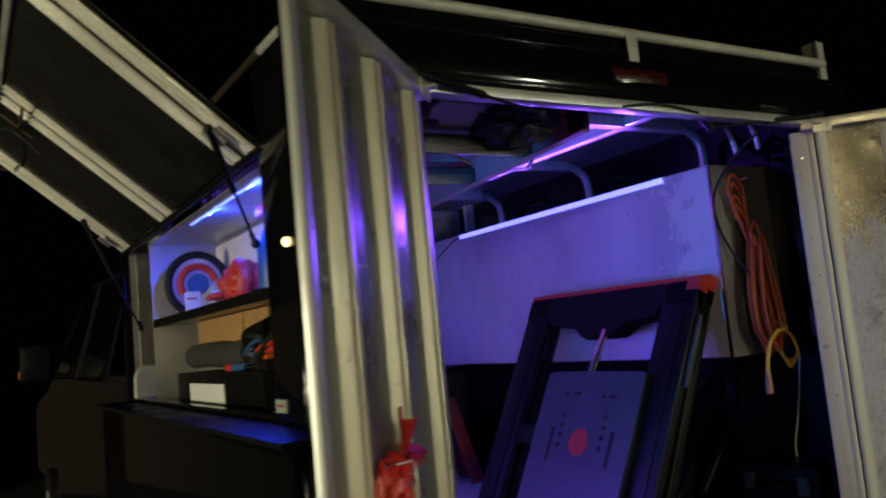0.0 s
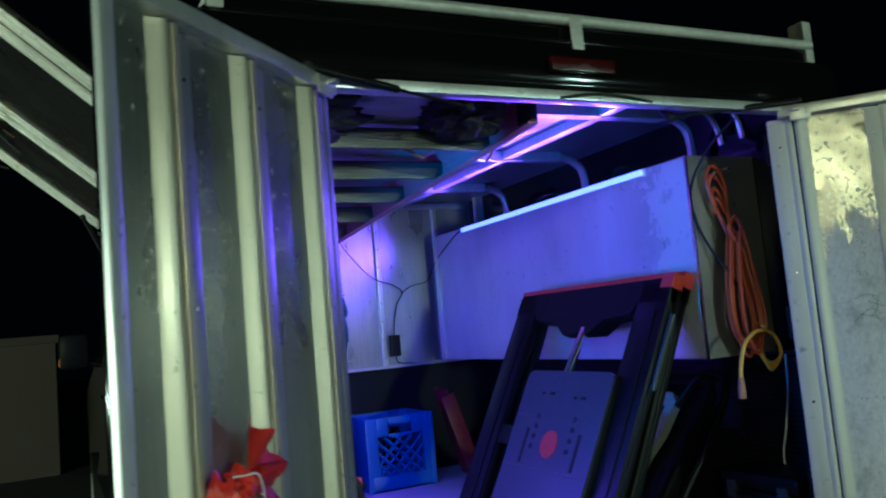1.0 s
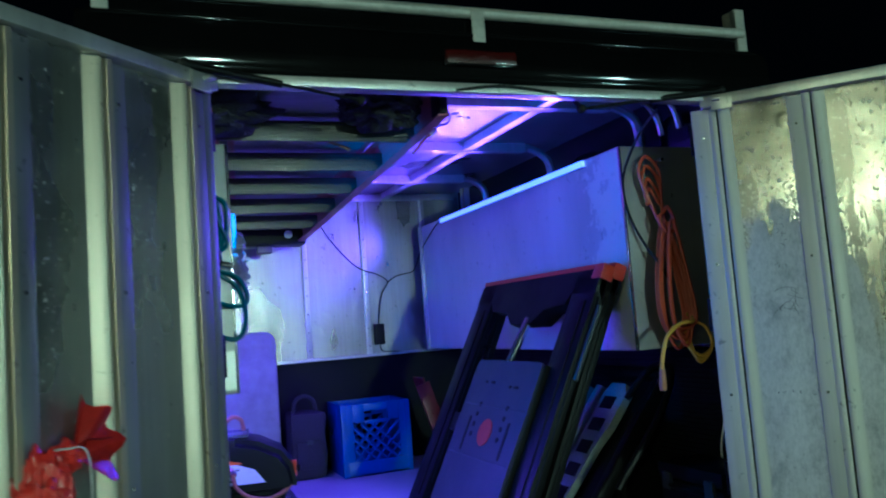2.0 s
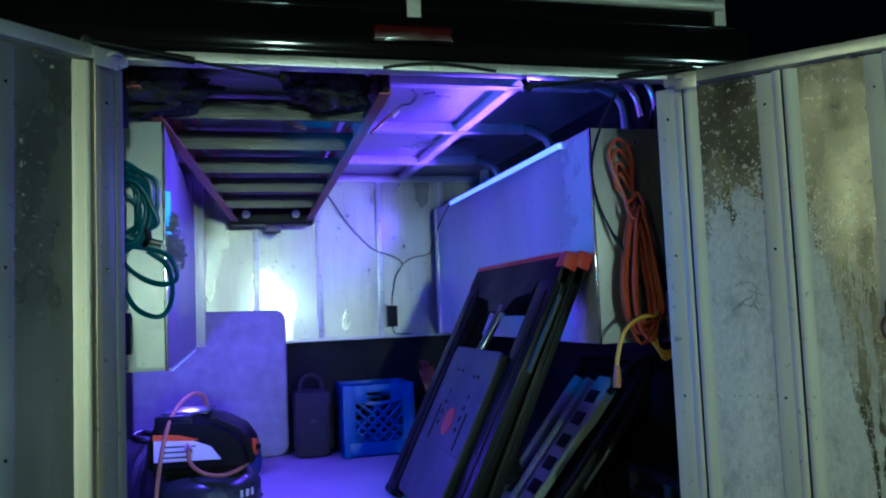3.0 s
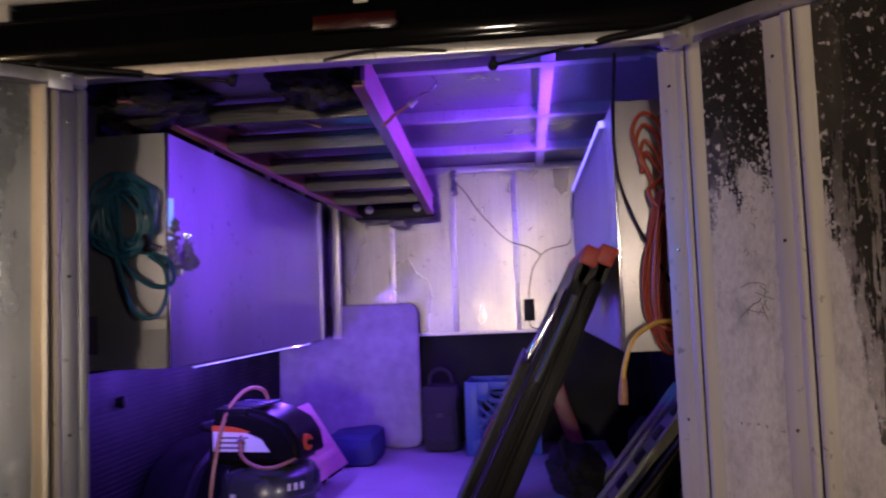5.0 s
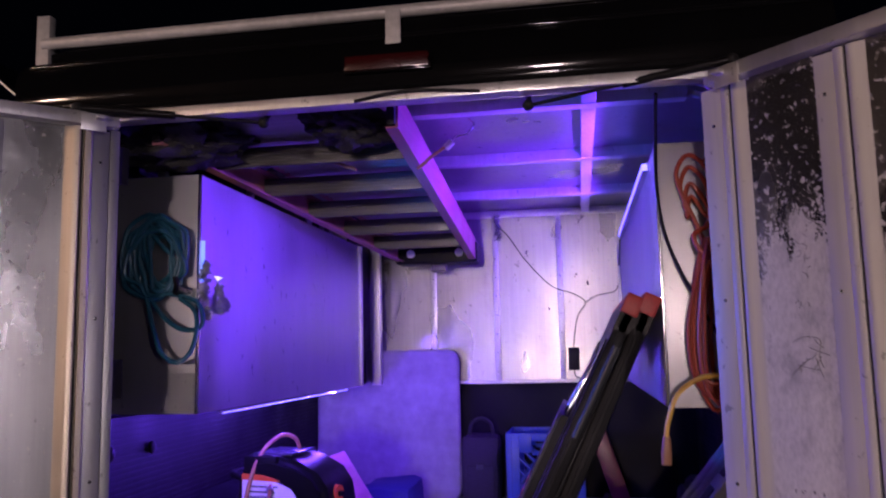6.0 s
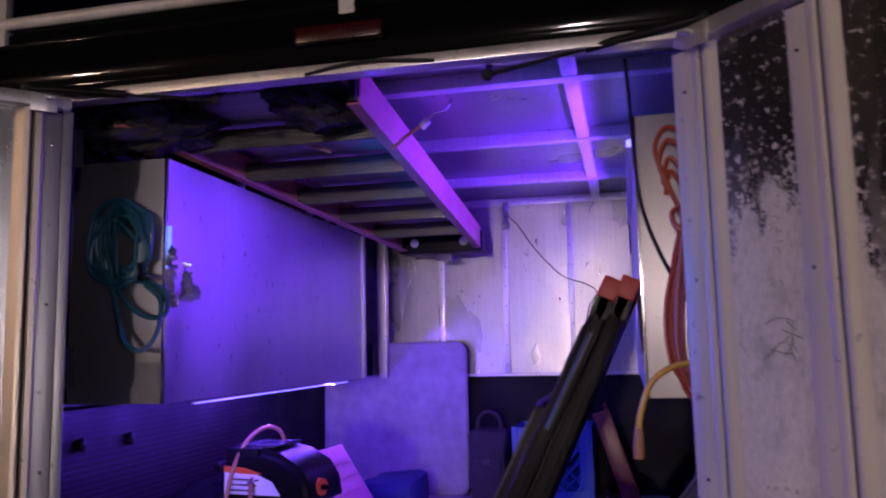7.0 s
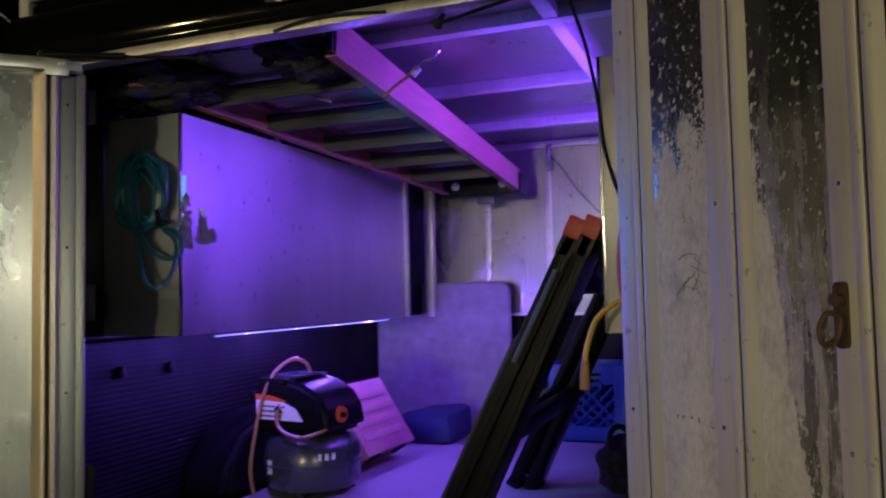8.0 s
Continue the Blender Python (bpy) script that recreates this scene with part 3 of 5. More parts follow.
# ---- side boxes ----
def side_box(x0, x1, y0, y1, z0, z1, inner, label, group, sheet):
    t = thing("side_box", ((x0 + x1) / 2, y0, z0), label, "tool box", group)
    g = 0.004
    part("end_panel", mesh(box(x0, x1, y0, y0 + g, z0, z1, 0.001)), ALU_BOX, t)
    part("end_panel", mesh(box(x0, x1, y1 - g, y1, z0, z1, 0.001)), ALU_BOX, t)
    xs = (x1 - g, x1) if inner > 0 else (x0, x0 + g)
    part("inner_panel", mesh(box(*xs, y0 + g, y1 - g, z0 + g, z1 - g)), sheet, t)
    part("bottom_panel", mesh(box(x0, x1, y0 + g, y1 - g, z0, z0 + g)), ALU_BOX, t)
    part("top_panel", mesh(box(x0, x1, y0 + g, y1 - g, z1 - g, z1)), ALU_BOX, t)
    xe = x1 if inner > 0 else x0
    part("edge_angle", mesh(box(xe - 0.004, xe + 0.003, y0 - 0.003, y0 + 0.006, z0, z1, 0.001)), CHROME, t, "bright worn edge")
    part("rear_flange", mesh(box(min(xe, xe + inner * 0.012), max(xe, xe + inner * 0.012), y1 - 0.03, y1, z0, z1, 0.001)), ALU_FRAME, t)
    return t


left_box = side_box(0.722, 1.0, 1.868, 3.45, 1.345, 1.98, 1, "bare aluminium side box open to the raised hatch", "side boxes", ALU_BOX)
# black sheet added to block light through the hatch and keep this gap dark
part("light_block", mesh(box(0.935, 0.945, 3.455, 3.825, 1.345, 2.19)), BLACK, left_box)
part("patch", mesh(box(0.93, 0.995, 1.862, 1.867, 1.355, 1.45)), ALU_BOX, left_box)
right_box = side_box(2.19, 2.478, 1.865, 3.72, 1.350, 1.985, -1, "bare aluminium side box beside a lit strip", "side boxes", ALU_STAINED)
shelf = part("shelf", mesh(box(0.726, 0.995, 1.875, 3.445, 1.655, 1.665)), ALU_BOX, left_box)
part("shelf_lip", mesh(box(0.722, 0.728, 1.88, 3.44, 1.645, 1.675)), BLACK, shelf)
part("liner_panel", mesh(box(0.985, 0.994, 1.95, 3.43, 1.36, 1.96)), PURPLE, left_box, "pale painted back panel")

# ---- light strips ----
def led_strip(name, p, q, width, mat, label, facing, deep=0.011, lip=0.0):
    t = thing(name, p, label, "light strip", "light strips")
    a, b = Vector(p), Vector(q)
    f = Vector(facing).normalized()
    m = axes(a, b - a, f)
    n = (b - a).length
    part("channel", mesh(box(-0.01, n + 0.01, -0.006, 0.0, -width / 2 - 0.002, width / 2 + 0.002, 0.001, m)), ALU_FRAME, t)
    if lip:
        part("channel_lip", mesh(box(-0.01, n + 0.01, -0.006, lip, -width / 2 - 0.004, -width / 2 - 0.002, 0, m)), ALU_FRAME, t)
    diffuser = part("diffuser", mesh(box(0, n, 0.0, deep, -width / 2, width / 2, 0.001, m)), mat, t, "glowing strip diffuser")
    return t


led_strip("led_bar", (2.187, 2.065, 1.974), (2.187, 3.39, 1.974), 0.019, LED_BAR, "glowing light bar along the top of a side box", (-1, 0, -0.12), 0.013, 0.016)
led_strip("led_tape", (1.003, 2.02, 1.336), (1.003, 3.22, 1.338), 0.003, LED_TAPE, "glowing light strip under a side box", (1, 0, -0.7), 0.0014)
led_strip("led_tape", (0.745, 1.95, 1.966), (0.745, 2.84, 1.966), 0.010, LED_HATCH, "glowing light strip in the hatch opening", (0.5, 0, -1), 0.006)
led_strip("led_tape", (1.004, 1.873, 1.69), (1.004, 1.873, 1.80), 0.003, LED_END, "glowing loose end of a light strip", (1, 0, 0))

# the diodes of the strips, a few bright points along each
for k in range(5):
    y = 2.20 + k * 0.265
    lamp("bar_diode", (2.166, y, 1.972), 14.5, BAR_COLOUR, 0.0, "SPOT", (1.2, y, 1.95))
for k in range(4):
    lamp("tape_diode", (0.998, 2.17 + k * 0.30, 1.330), 7.5, TAPE_COLOUR, 0.0)
lamp("loose_end_diode", (1.018, 1.90, 1.745), 22.0, END_COLOUR, 0.0, "SPOT", (2.19, 2.50, 1.50), 100)
for k in range(2):
    lamp("hatch_diode", (0.760, 2.20 + k * 0.42, 1.955), 7.0, HATCH_COLOUR, 0.0)

# ---- rear doors ----
def rear_door(origin, along, sgn, sheet, label, ribs, proud, inner_edge, flange_sheet, rib_sheet):
    """Own axes: x from the hinge outwards, z up, the inside face towards sgn * y."""
    x = Vector((*along, 0)).normalized()
    t = thing("rear_door", label=label, category="door", group="rear doors", local=axes((*origin, 0), x, Vector((-x.y, x.x, 0))))
    z0, z1, w = 0.76, 2.055, 0.635

    def slot(a, b, d0, d1, za, zb, bevel=0.0015):
        return box(a, b, *sorted((sgn * d0, sgn * d1)), za, zb, bevel)

    for a, b in ((ribs[0], ribs[1] - 0.03), (ribs[1], ribs[2] - 0.03), (ribs[2], 0.615)):
        part("panel", mesh(slot(a, b, -0.002, 0.001, z0, z1 - 0.03, 0)), sheet, t, smooth=False)
    part("skin", mesh(slot(0, w, -0.008, -0.002, z0, z1)), PAINT, t, "glossy black outer skin")
    for c in ribs:
        # a rolled rib: rounded outer lobe, open groove, narrow inner lobe and a flat flange towards the hinge
        outer = [(0.003, 0.0), (0.003, proud * 0.8), (0.006, proud), (0.012, proud), (0.020, proud * 0.72), (0.028, proud * 0.30), (0.036, 0.001), (0.036, 0.0)]
        inner = [(-0.003, 0.0), (-0.003, proud * 0.8), (-0.006, proud), (-0.018, proud), (-0.022, proud * 0.7), (-0.022, 0.0)]
        up = axes((c, 0, z0), (1, 0, 0), (0, sgn, 0))
        tall = (z1 - 0.032 - z0) * (1 if sgn > 0 else -1)
        rib = part("rib", mesh(slab(outer, tall, up), slab(inner, tall, up), slot(c - 0.003, c + 0.003, 0.0, 0.0015, z0, z1 - 0.032, 0)), rib_sheet, t, "rolled aluminium stiffening rib")
        part("flange", mesh(slot(c - 0.060, c - 0.022, 0.001, 0.005, z0, z1 - 0.035, 0.001)), flange_sheet, rib)
        part("groove", mesh(slot(c - 0.0025, c + 0.0025, 0.0016, 0.003, z0, z1 - 0.033, 0)), GROOVE, rib, "dark groove")
        for k in range(0, 7, 2):
            part("rivet", mesh(slot(c - 0.045, c - 0.038, 0.005, 0.0075, z0 + 0.1 + k * 0.18, z0 + 0.107 + k * 0.18, 0.001)), CHROME, rib)
    part("top_rail", mesh(slot(0, w, -0.002, 0.034, z1 - 0.03, z1, 0.003)), ALU_FRAME, t)
    part("edge_rail", mesh(slot(w - 0.028, w, -0.002, 0.012, z0, z1 - 0.03, 0.003)), ALU_FRAME, t)
    part("hinge_rail", mesh(slot(inner_edge, 0.016, -0.008, 0.006, z0, z1 - 0.03, 0.003)), flange_sheet, t)
    bracket = part("strut_bracket", mesh(slot(0.03, 0.085, 0.034, 0.040, z1 - 0.045, z1 - 0.004), slot(0.035, 0.055, 0.03, 0.06, z1 - 0.02, z1 - 0.012)), ALU_FRAME, t)
    for zz in (0.95, 1.40, 1.90):
        hinge = part("hinge", mesh(rod((inner_edge - 0.004, -sgn * 0.014, zz), (inner_edge - 0.004, -sgn * 0.014, zz + 0.09), 0.007)), BLACK, t)
        part("hinge_leaf", mesh(slot(-0.03, 0.03, -0.012, -0.0085, zz, zz + 0.09)), BLACK, hinge)
    return t, slot, z1


door_left, slot, _ = rear_door((0.932, 1.582), (-0.732, -0.681), 1, DOOR_L, "open aluminium rear door with ribs and a red rag", (0.077, 0.295, 0.500), 0.020, -0.006, ALU_DULL, ALU_RIB)
door_right, slot, _ = rear_door((2.288, 1.588), (0.690, -0.724), -1, DOOR_R, "open aluminium rear door, smeared with old adhesive", (0.040, 0.281, 0.520), 0.007, -0.030, FILM_RIB, FILM_RIB)
handle = part("latch", mesh(slot(0.463, 0.485, 0.001, 0.009, 1.362, 1.452, 0.009)), RUST, door_right, "rusty latch plate with a ring")
part("ring", mesh(tube([(0.464, -0.021, 1.410), (0.455, -0.028, 1.390), (0.461, -0.028, 1.368), (0.476, -0.022, 1.376), (0.479, -0.017, 1.402)], 0.0042, 6, 8, True)), RUST, handle)
part("boss", mesh(rod((0.474, -0.009, 1.428), (0.474, -0.022, 1.428), 0.009)), RUST, handle)
catch = part("slam_catch", mesh(slot(0.575, 0.640, 0.001, 0.045, 1.30, 1.345, 0.004), slot(0.575, 0.640, 0.001, 0.012, 1.20, 1.30, 0.003)), ALU_FRAME, door_right, "aluminium catch with a dark mouth")
part("catch_mouth", mesh(slot(0.585, 0.638, 0.012, 0.040, 1.215, 1.299, 0.006)), BLACK, catch)
# pen scribbles and smudges that cannot be read
def scribble(points, closed=False):
    part("pen_mark", mesh(tube([(s, -0.0012, z) for s, z in points], 0.0010, 4, 5, closed)), PENCIL, door_right)


def smudged(s, z, wide, high, count, seed):
    """A patch of short crossing strokes: faded writing that cannot be read."""
    r = random.Random(seed)
    for _ in range(count):
        a, c = s + r.uniform(-wide, wide), z + r.uniform(-high, high)
        turn, n = r.uniform(0, math.pi), r.uniform(0.3, 0.9) * min(wide, high)
        scribble([(a - n * math.cos(turn), c - n * math.sin(turn)), (a + r.uniform(-0.004, 0.004), c + r.uniform(-0.004, 0.004)), (a + n * math.cos(turn), c + n * math.sin(turn))])


smudged(0.168, 1.668, 0.010, 0.018, 7, 1)
smudged(0.172, 1.622, 0.008, 0.012, 3, 2)
smudged(0.163, 1.565, 0.014, 0.010, 3, 3)
smudged(0.165, 1.475, 0.026, 0.030, 8, 4)
scribble([(0.138, 1.498), (0.160, 1.506), (0.189, 1.500), (0.186, 1.470), (0.193, 1.449)])
for k in range(4):
    smudged(0.118 + k * 0.020, 1.226, 0.006, 0.004, 2, 10 + k)
smudged(0.215, 1.222, 0.010, 0.008, 3, 20)

# gas struts over the opening
def gas_strut(p, q, label):
    a, b = Vector(p), Vector(q)
    t = thing("gas_strut", p, label, "gas strut", "door struts")
    mid = a.lerp(b, 0.48)
    part("rod", mesh(rod(a, mid, 0.004)), BLACK, t)
    part("cylinder", mesh(rod(mid, b, 0.009)), BLACK, t)
    part("ball_end", mesh(crumple(a, (0.013, 0.013, 0.013), 1, 2, 0)), RUBBER, t)
    part("ball_end", mesh(crumple(b, (0.013, 0.013, 0.013), 1, 2, 0)), RUBBER, t)
    part("mount", mesh(rod(a, a + Vector((0, 0.03, 0.03)), 0.007)), BLACK, t)


gas_strut((1.90, 1.60, 2.022), (2.318, 1.535, 2.068), "black gas strut holding the open rear door")
gas_strut((1.29, 1.60, 2.026), (0.880, 1.505, 2.064), "black gas strut holding the open rear door")
gas_strut((0.74, 2.16, 1.80), (0.585, 1.98, 2.055), "black gas strut holding the raised side hatch")

gas_strut((0.735, 3.78, 1.66), (0.52, 3.72, 2.125), "black gas strut holding the raised side hatch")

# ---- raised side hatch ----
hx = Vector((-0.765, 0, 0.644))
hatch = thing("side_hatch", label="raised aluminium side hatch with bright ribs", category="hatch", local=axes((0.690, 3.85, 2.005), (0, -1, 0), hx))
W, D = 1.92, 0.66
part("skin", mesh(box(0, W, 0, D, -0.012, -0.006)), PAINT, hatch)
part("panel", mesh(box(0.02, W - 0.02, 0.01, D - 0.01, -0.006, 0.0)), HATCH, hatch, "aluminium inner sheet darkened for its night reflection", smooth=False)
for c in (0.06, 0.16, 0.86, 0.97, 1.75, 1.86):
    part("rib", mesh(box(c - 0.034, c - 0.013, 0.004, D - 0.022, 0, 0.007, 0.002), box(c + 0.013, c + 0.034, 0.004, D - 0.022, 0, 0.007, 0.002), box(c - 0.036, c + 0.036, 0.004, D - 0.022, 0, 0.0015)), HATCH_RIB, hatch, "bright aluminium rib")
part("outer_rail", mesh(box(0, W, D - 0.02, D, 0, 0.012, 0.003)), ALU_FRAME, hatch)
part("hinge_rail", mesh(box(0, W, -0.012, 0.004, -0.012, 0.012, 0.003)), BLACK, hatch)
for y in (0.08, 1.84):
    part("strut_plate", mesh(box(y - 0.03, y + 0.04, 0.06, 0.12, 0.024, 0.030, 0.002)), ALU_FRAME, hatch)
part("latch_rod", mesh(rod((0.75, 0.50, 0.018), (0.75, 0.62, 0.018), 0.006), rod((0.75, 0.55, 0.018), (1.02, 0.55, 0.03), 0.005)), RUST, hatch)
part("cable", mesh(tube([(0.10, 0.56, 0.03), (0.4, 0.60, 0.10), (0.75, 0.58, 0.05), (0.80, 0.44, 0.06)], 0.006)), RUBBER, hatch)

# ---- roof rack ----
rack = thing("roof_rack", (1.6, 1.59, 2.2), "pale steel ladder rack on the topper roof", "roof rack")
part("crossbar", mesh(rod((0.72, 1.592, 2.262), (2.47, 1.592, 2.262), 0.0145, seg=18)), STEEL, rack)
part("crossbar", mesh(rod((0.72, 3.70, 2.262), (2.47, 3.70, 2.262), 0.0145, seg=18)), STEEL, rack)
for x in (0.72, 2.465):
    for y in (1.592, 3.70):
        part("post", mesh(box(x - 0.017, x + 0.017, y - 0.004, y + 0.020, 2.05, 2.335, 0.003), box(x - 0.017, x - 0.012, y - 0.004, y + 0.05, 2.05, 2.335, 0.001)), STEEL, rack)
    part("side_rail", mesh(rod((x, 1.60, 2.250), (x, 3.70, 2.250), 0.014, seg=16)), STEEL, rack)
    part("gusset", mesh(slab([(1.61, 2.24), (1.75, 2.24), (1.61, 2.14)], 0.005, axes((x, 0, 0), (0, 1, 0), (0, 0, 1)))), RUST, rack)
part("strap", mesh(box(1.588, 1.622, 1.574, 1.579, 2.147, 2.262, 0.001), box(1.588, 1.622, 1.556, 1.579, 2.145, 2.149, 0.001)), STEEL, rack, "flat bent mounting strap")

brake = thing("brake_light", (1.595, 1.556, 2.128), "unlit red high brake light on the fascia", "brake light")
part("lens", mesh(box(1.500, 1.690, 1.546, 1.558, 2.113, 2.147, 0.004)), RED_LENS, brake)
part("bezel", mesh(box(1.495, 1.695, 1.553, 1.562, 2.109, 2.151, 0.004)), PAINT, brake)

# ---- things inside ----
# stepladder slung under the ceiling, feet to the rear
ladder = thing("stepladder", (1.3, 2.6, 2.0), "orange fibreglass stepladder slung under the ceiling", "stepladder")


def channel(p0, p1, high, wide, mat, name, lean):
    """A fibreglass rail: web with two flanges, from p0 to p1 (lower edge)."""
    a, b = Vector(p0), Vector(p1)
    up, side = Vector((0, 0, 1)), (b - a).cross(Vector((0, 0, 1))).normalized() * -1
    k = 1 if lean >= 0 else -1
    profile = [(-0.003, 0), (wide, 0), (wide, 0.005), (0.003, 0.005), (0.003, high - 0.005), (wide, high - 0.005), (wide, high), (-0.003, high)]
    return part(name, mesh(slab([(k * x, y) for x, y in profile][::k], (b - a).length, axes(a, side, up - (b - a).normalized() * up.dot((b - a).normalized())))), mat, ladder, smooth=False)


def ladder_point(u, v):
    """u from the feet (0) to the cap (1), v from one front rail (0) to the other (1): a point on the rails' lower edge."""
    x0, x1 = 0.930 + 0.235 * u, 1.572 - 0.045 * u
    return Vector((x0 + (x1 - x0) * v, 1.745 + 1.79 * u, 2.035 - 0.125 * u))


channel(ladder_point(0, 1), ladder_point(1, 1), 0.098, 0.028, FIBRE, "front_rail", 0.001)
channel(ladder_point(0, 0), ladder_point(1, 0), 0.078, 0.028, FIBRE, "front_rail", -0.001)
for v in (0.10, 0.90):
    channel(ladder_point(0.03, v) + Vector((0, 0, 0.085)), ladder_point(0.92, v) + Vector((0, 0, 0.075)), 0.022, 0.018, FIBRE, "rear_rail", 0.001 if v > 0.5 else -0.001)
for i in range(5):
    u = 0.135 + i * 0.172
    a, b = ladder_point(u, 0.0), ladder_point(u, 1.0)
    step = part("step", mesh(box(a.x + 0.004, b.x - 0.004, a.y, a.y + 0.004, a.z + 0.002, a.z + 0.060, 0.001), box(a.x + 0.004, b.x - 0.004, a.y, a.y + 0.012, a.z + 0.002, a.z + 0.005, 0.001),
                              box(a.x + 0.004, b.x - 0.004, a.y, a.y + 0.045, a.z + 0.056, a.z + 0.060, 0.001)), TREAD, ladder, "ribbed aluminium step")
    for k in range(5):
        part("step_rib", mesh(box(a.x + 0.006, b.x - 0.006, a.y - 0.003, a.y, a.z + 0.008 + k * 0.010, a.z + 0.013 + k * 0.010)), TREAD, step, smooth=False)
for i in range(4):
    u = 0.20 + i * 0.19
    a, b = ladder_point(u, 0.10), ladder_point(u, 0.90)
    part("rear_bar", mesh(box(a.x, b.x, a.y, a.y + 0.03, a.z + 0.088, a.z + 0.094, 0.002)), TREAD, ladder)
# wide corrugated panel behind the rear bars
# past the feet these slats are added filler, lightening the gaps between steps
for k in range(44):
    u = 0.05 + k * 0.0205
    p, q = ladder_point(u, 0.13), ladder_point(u, 0.87)
    part("rear_slat", mesh(box(p.x, q.x, -0.017, 0.017, -0.003, 0.003, 0.002, pose(0, p.y + 0.015, p.z + 0.086, -22, 0, 0))), SLAT, ladder)
ca, cb = ladder_point(1.0, 0), ladder_point(1.0, 1)
cap = part("top_cap", mesh(box(ca.x - 0.012, cb.x + 0.012, ca.y - 0.02, ca.y + 0.11, ca.z - 0.012, ca.z + 0.085, 0.012)), BLACK, ladder, "black plastic top cap")
for v in (0.17, 0.80):
    p = ladder_point(1.0, v)
    part("cap_hole", mesh(rod((p.x, p.y - 0.024, p.z + 0.035), (p.x, p.y - 0.018, p.z + 0.035), 0.019, seg=20)), WHITE, cap, "pale round hole")
part("tool_magnet", mesh(box(ca.x + 0.15, ca.x + 0.22, ca.y + 0.02, ca.y + 0.07, ca.z - 0.045, ca.z - 0.012, 0.004)), TREAD, cap)
for v in (0.0, 1.0):
    p = ladder_point(0, v)
    part("foot", mesh(box(p.x - 0.024 + 0.026 * (1 - v), p.x - 0.002 + 0.026 * (1 - v), p.y - 0.012, p.y + 0.06, p.z + 0.006, p.z + 0.070, 0.006)), RUBBER, ladder)

# dark cloths tucked over the ladder's feet
single("black_cloth", mesh(crumple((1.425, 1.86, 2.090), (0.108, 0.12, 0.060), 4.2, 5, 0.46)), CLOTH, "crumpled black cloth tucked over the ladder foot", "cloth", "cloths")
single("black_cloth", mesh(crumple((0.945, 1.87, 2.064), (0.17, 0.14, 0.058), 9.7, 5, 0.46)), CLOTH, "crumpled black cloth lying along the ladder", "cloth", "cloths")


def bungee(points, hooks, label):
    t = thing("bungee_cord", points[0], label, "bungee cord", "bungee cords")
    part("cord", mesh(tube(points, 0.005, 8, 8)), COPPER, t)
    for h in hooks:
        part("hook", mesh(tube([(h[0], h[1], h[2]), (h[0] + 0.022, h[1], h[2] + 0.022), (h[0] + 0.052, h[1] + 0.004, h[2] + 0.030), (h[0] + 0.070, h[1] + 0.008, h[2] + 0.058), (h[0] + 0.055, h[1] + 0.008, h[2] + 0.075)], 0.0038, 6, 8)), CHROME, t, "bright wire hook")
        part("ferrule", mesh(rod((h[0] - 0.012, h[1], h[2] - 0.012), (h[0] + 0.008, h[1], h[2] + 0.008), 0.011)), WHITE, t)


bungee([(1.565, 2.02, 1.995), (1.588, 2.03, 2.015), (1.60, 2.04, 2.03), (1.650, 2.066, 2.072)], [(1.650, 2.066, 2.072)], "short amber bungee cord hooked to the roof bow")
bungee([(1.38, 2.060, 2.012), (1.26, 2.066, 2.062), (1.13, 2.080, 2.098)], [(1.085, 2.080, 2.085)], "amber bungee cord hooked across the ladder")

# folding sawhorse leaning on the side box
horse = thing("folding_sawhorse", (1.85, 2.3, ZF), "black folding sawhorse with red end caps, half open", "sawhorse", "folding sawhorses")


def leaning(x_top, z_top, run, y0):
    """Axes of a leaning frame: x along its width (world y), y up the slope, z towards the viewer's side."""
    return axes((x_top, y0, z_top), (0, 1, 0), (run, 0, 1))


A0 = leaning(2.128, 1.612, 0.50, 1.885)
B0 = leaning(2.168, 1.612, 0.47, 1.885)
C0 = leaning(2.105, 1.52, 0.485, 1.90)
LEN = 0.885
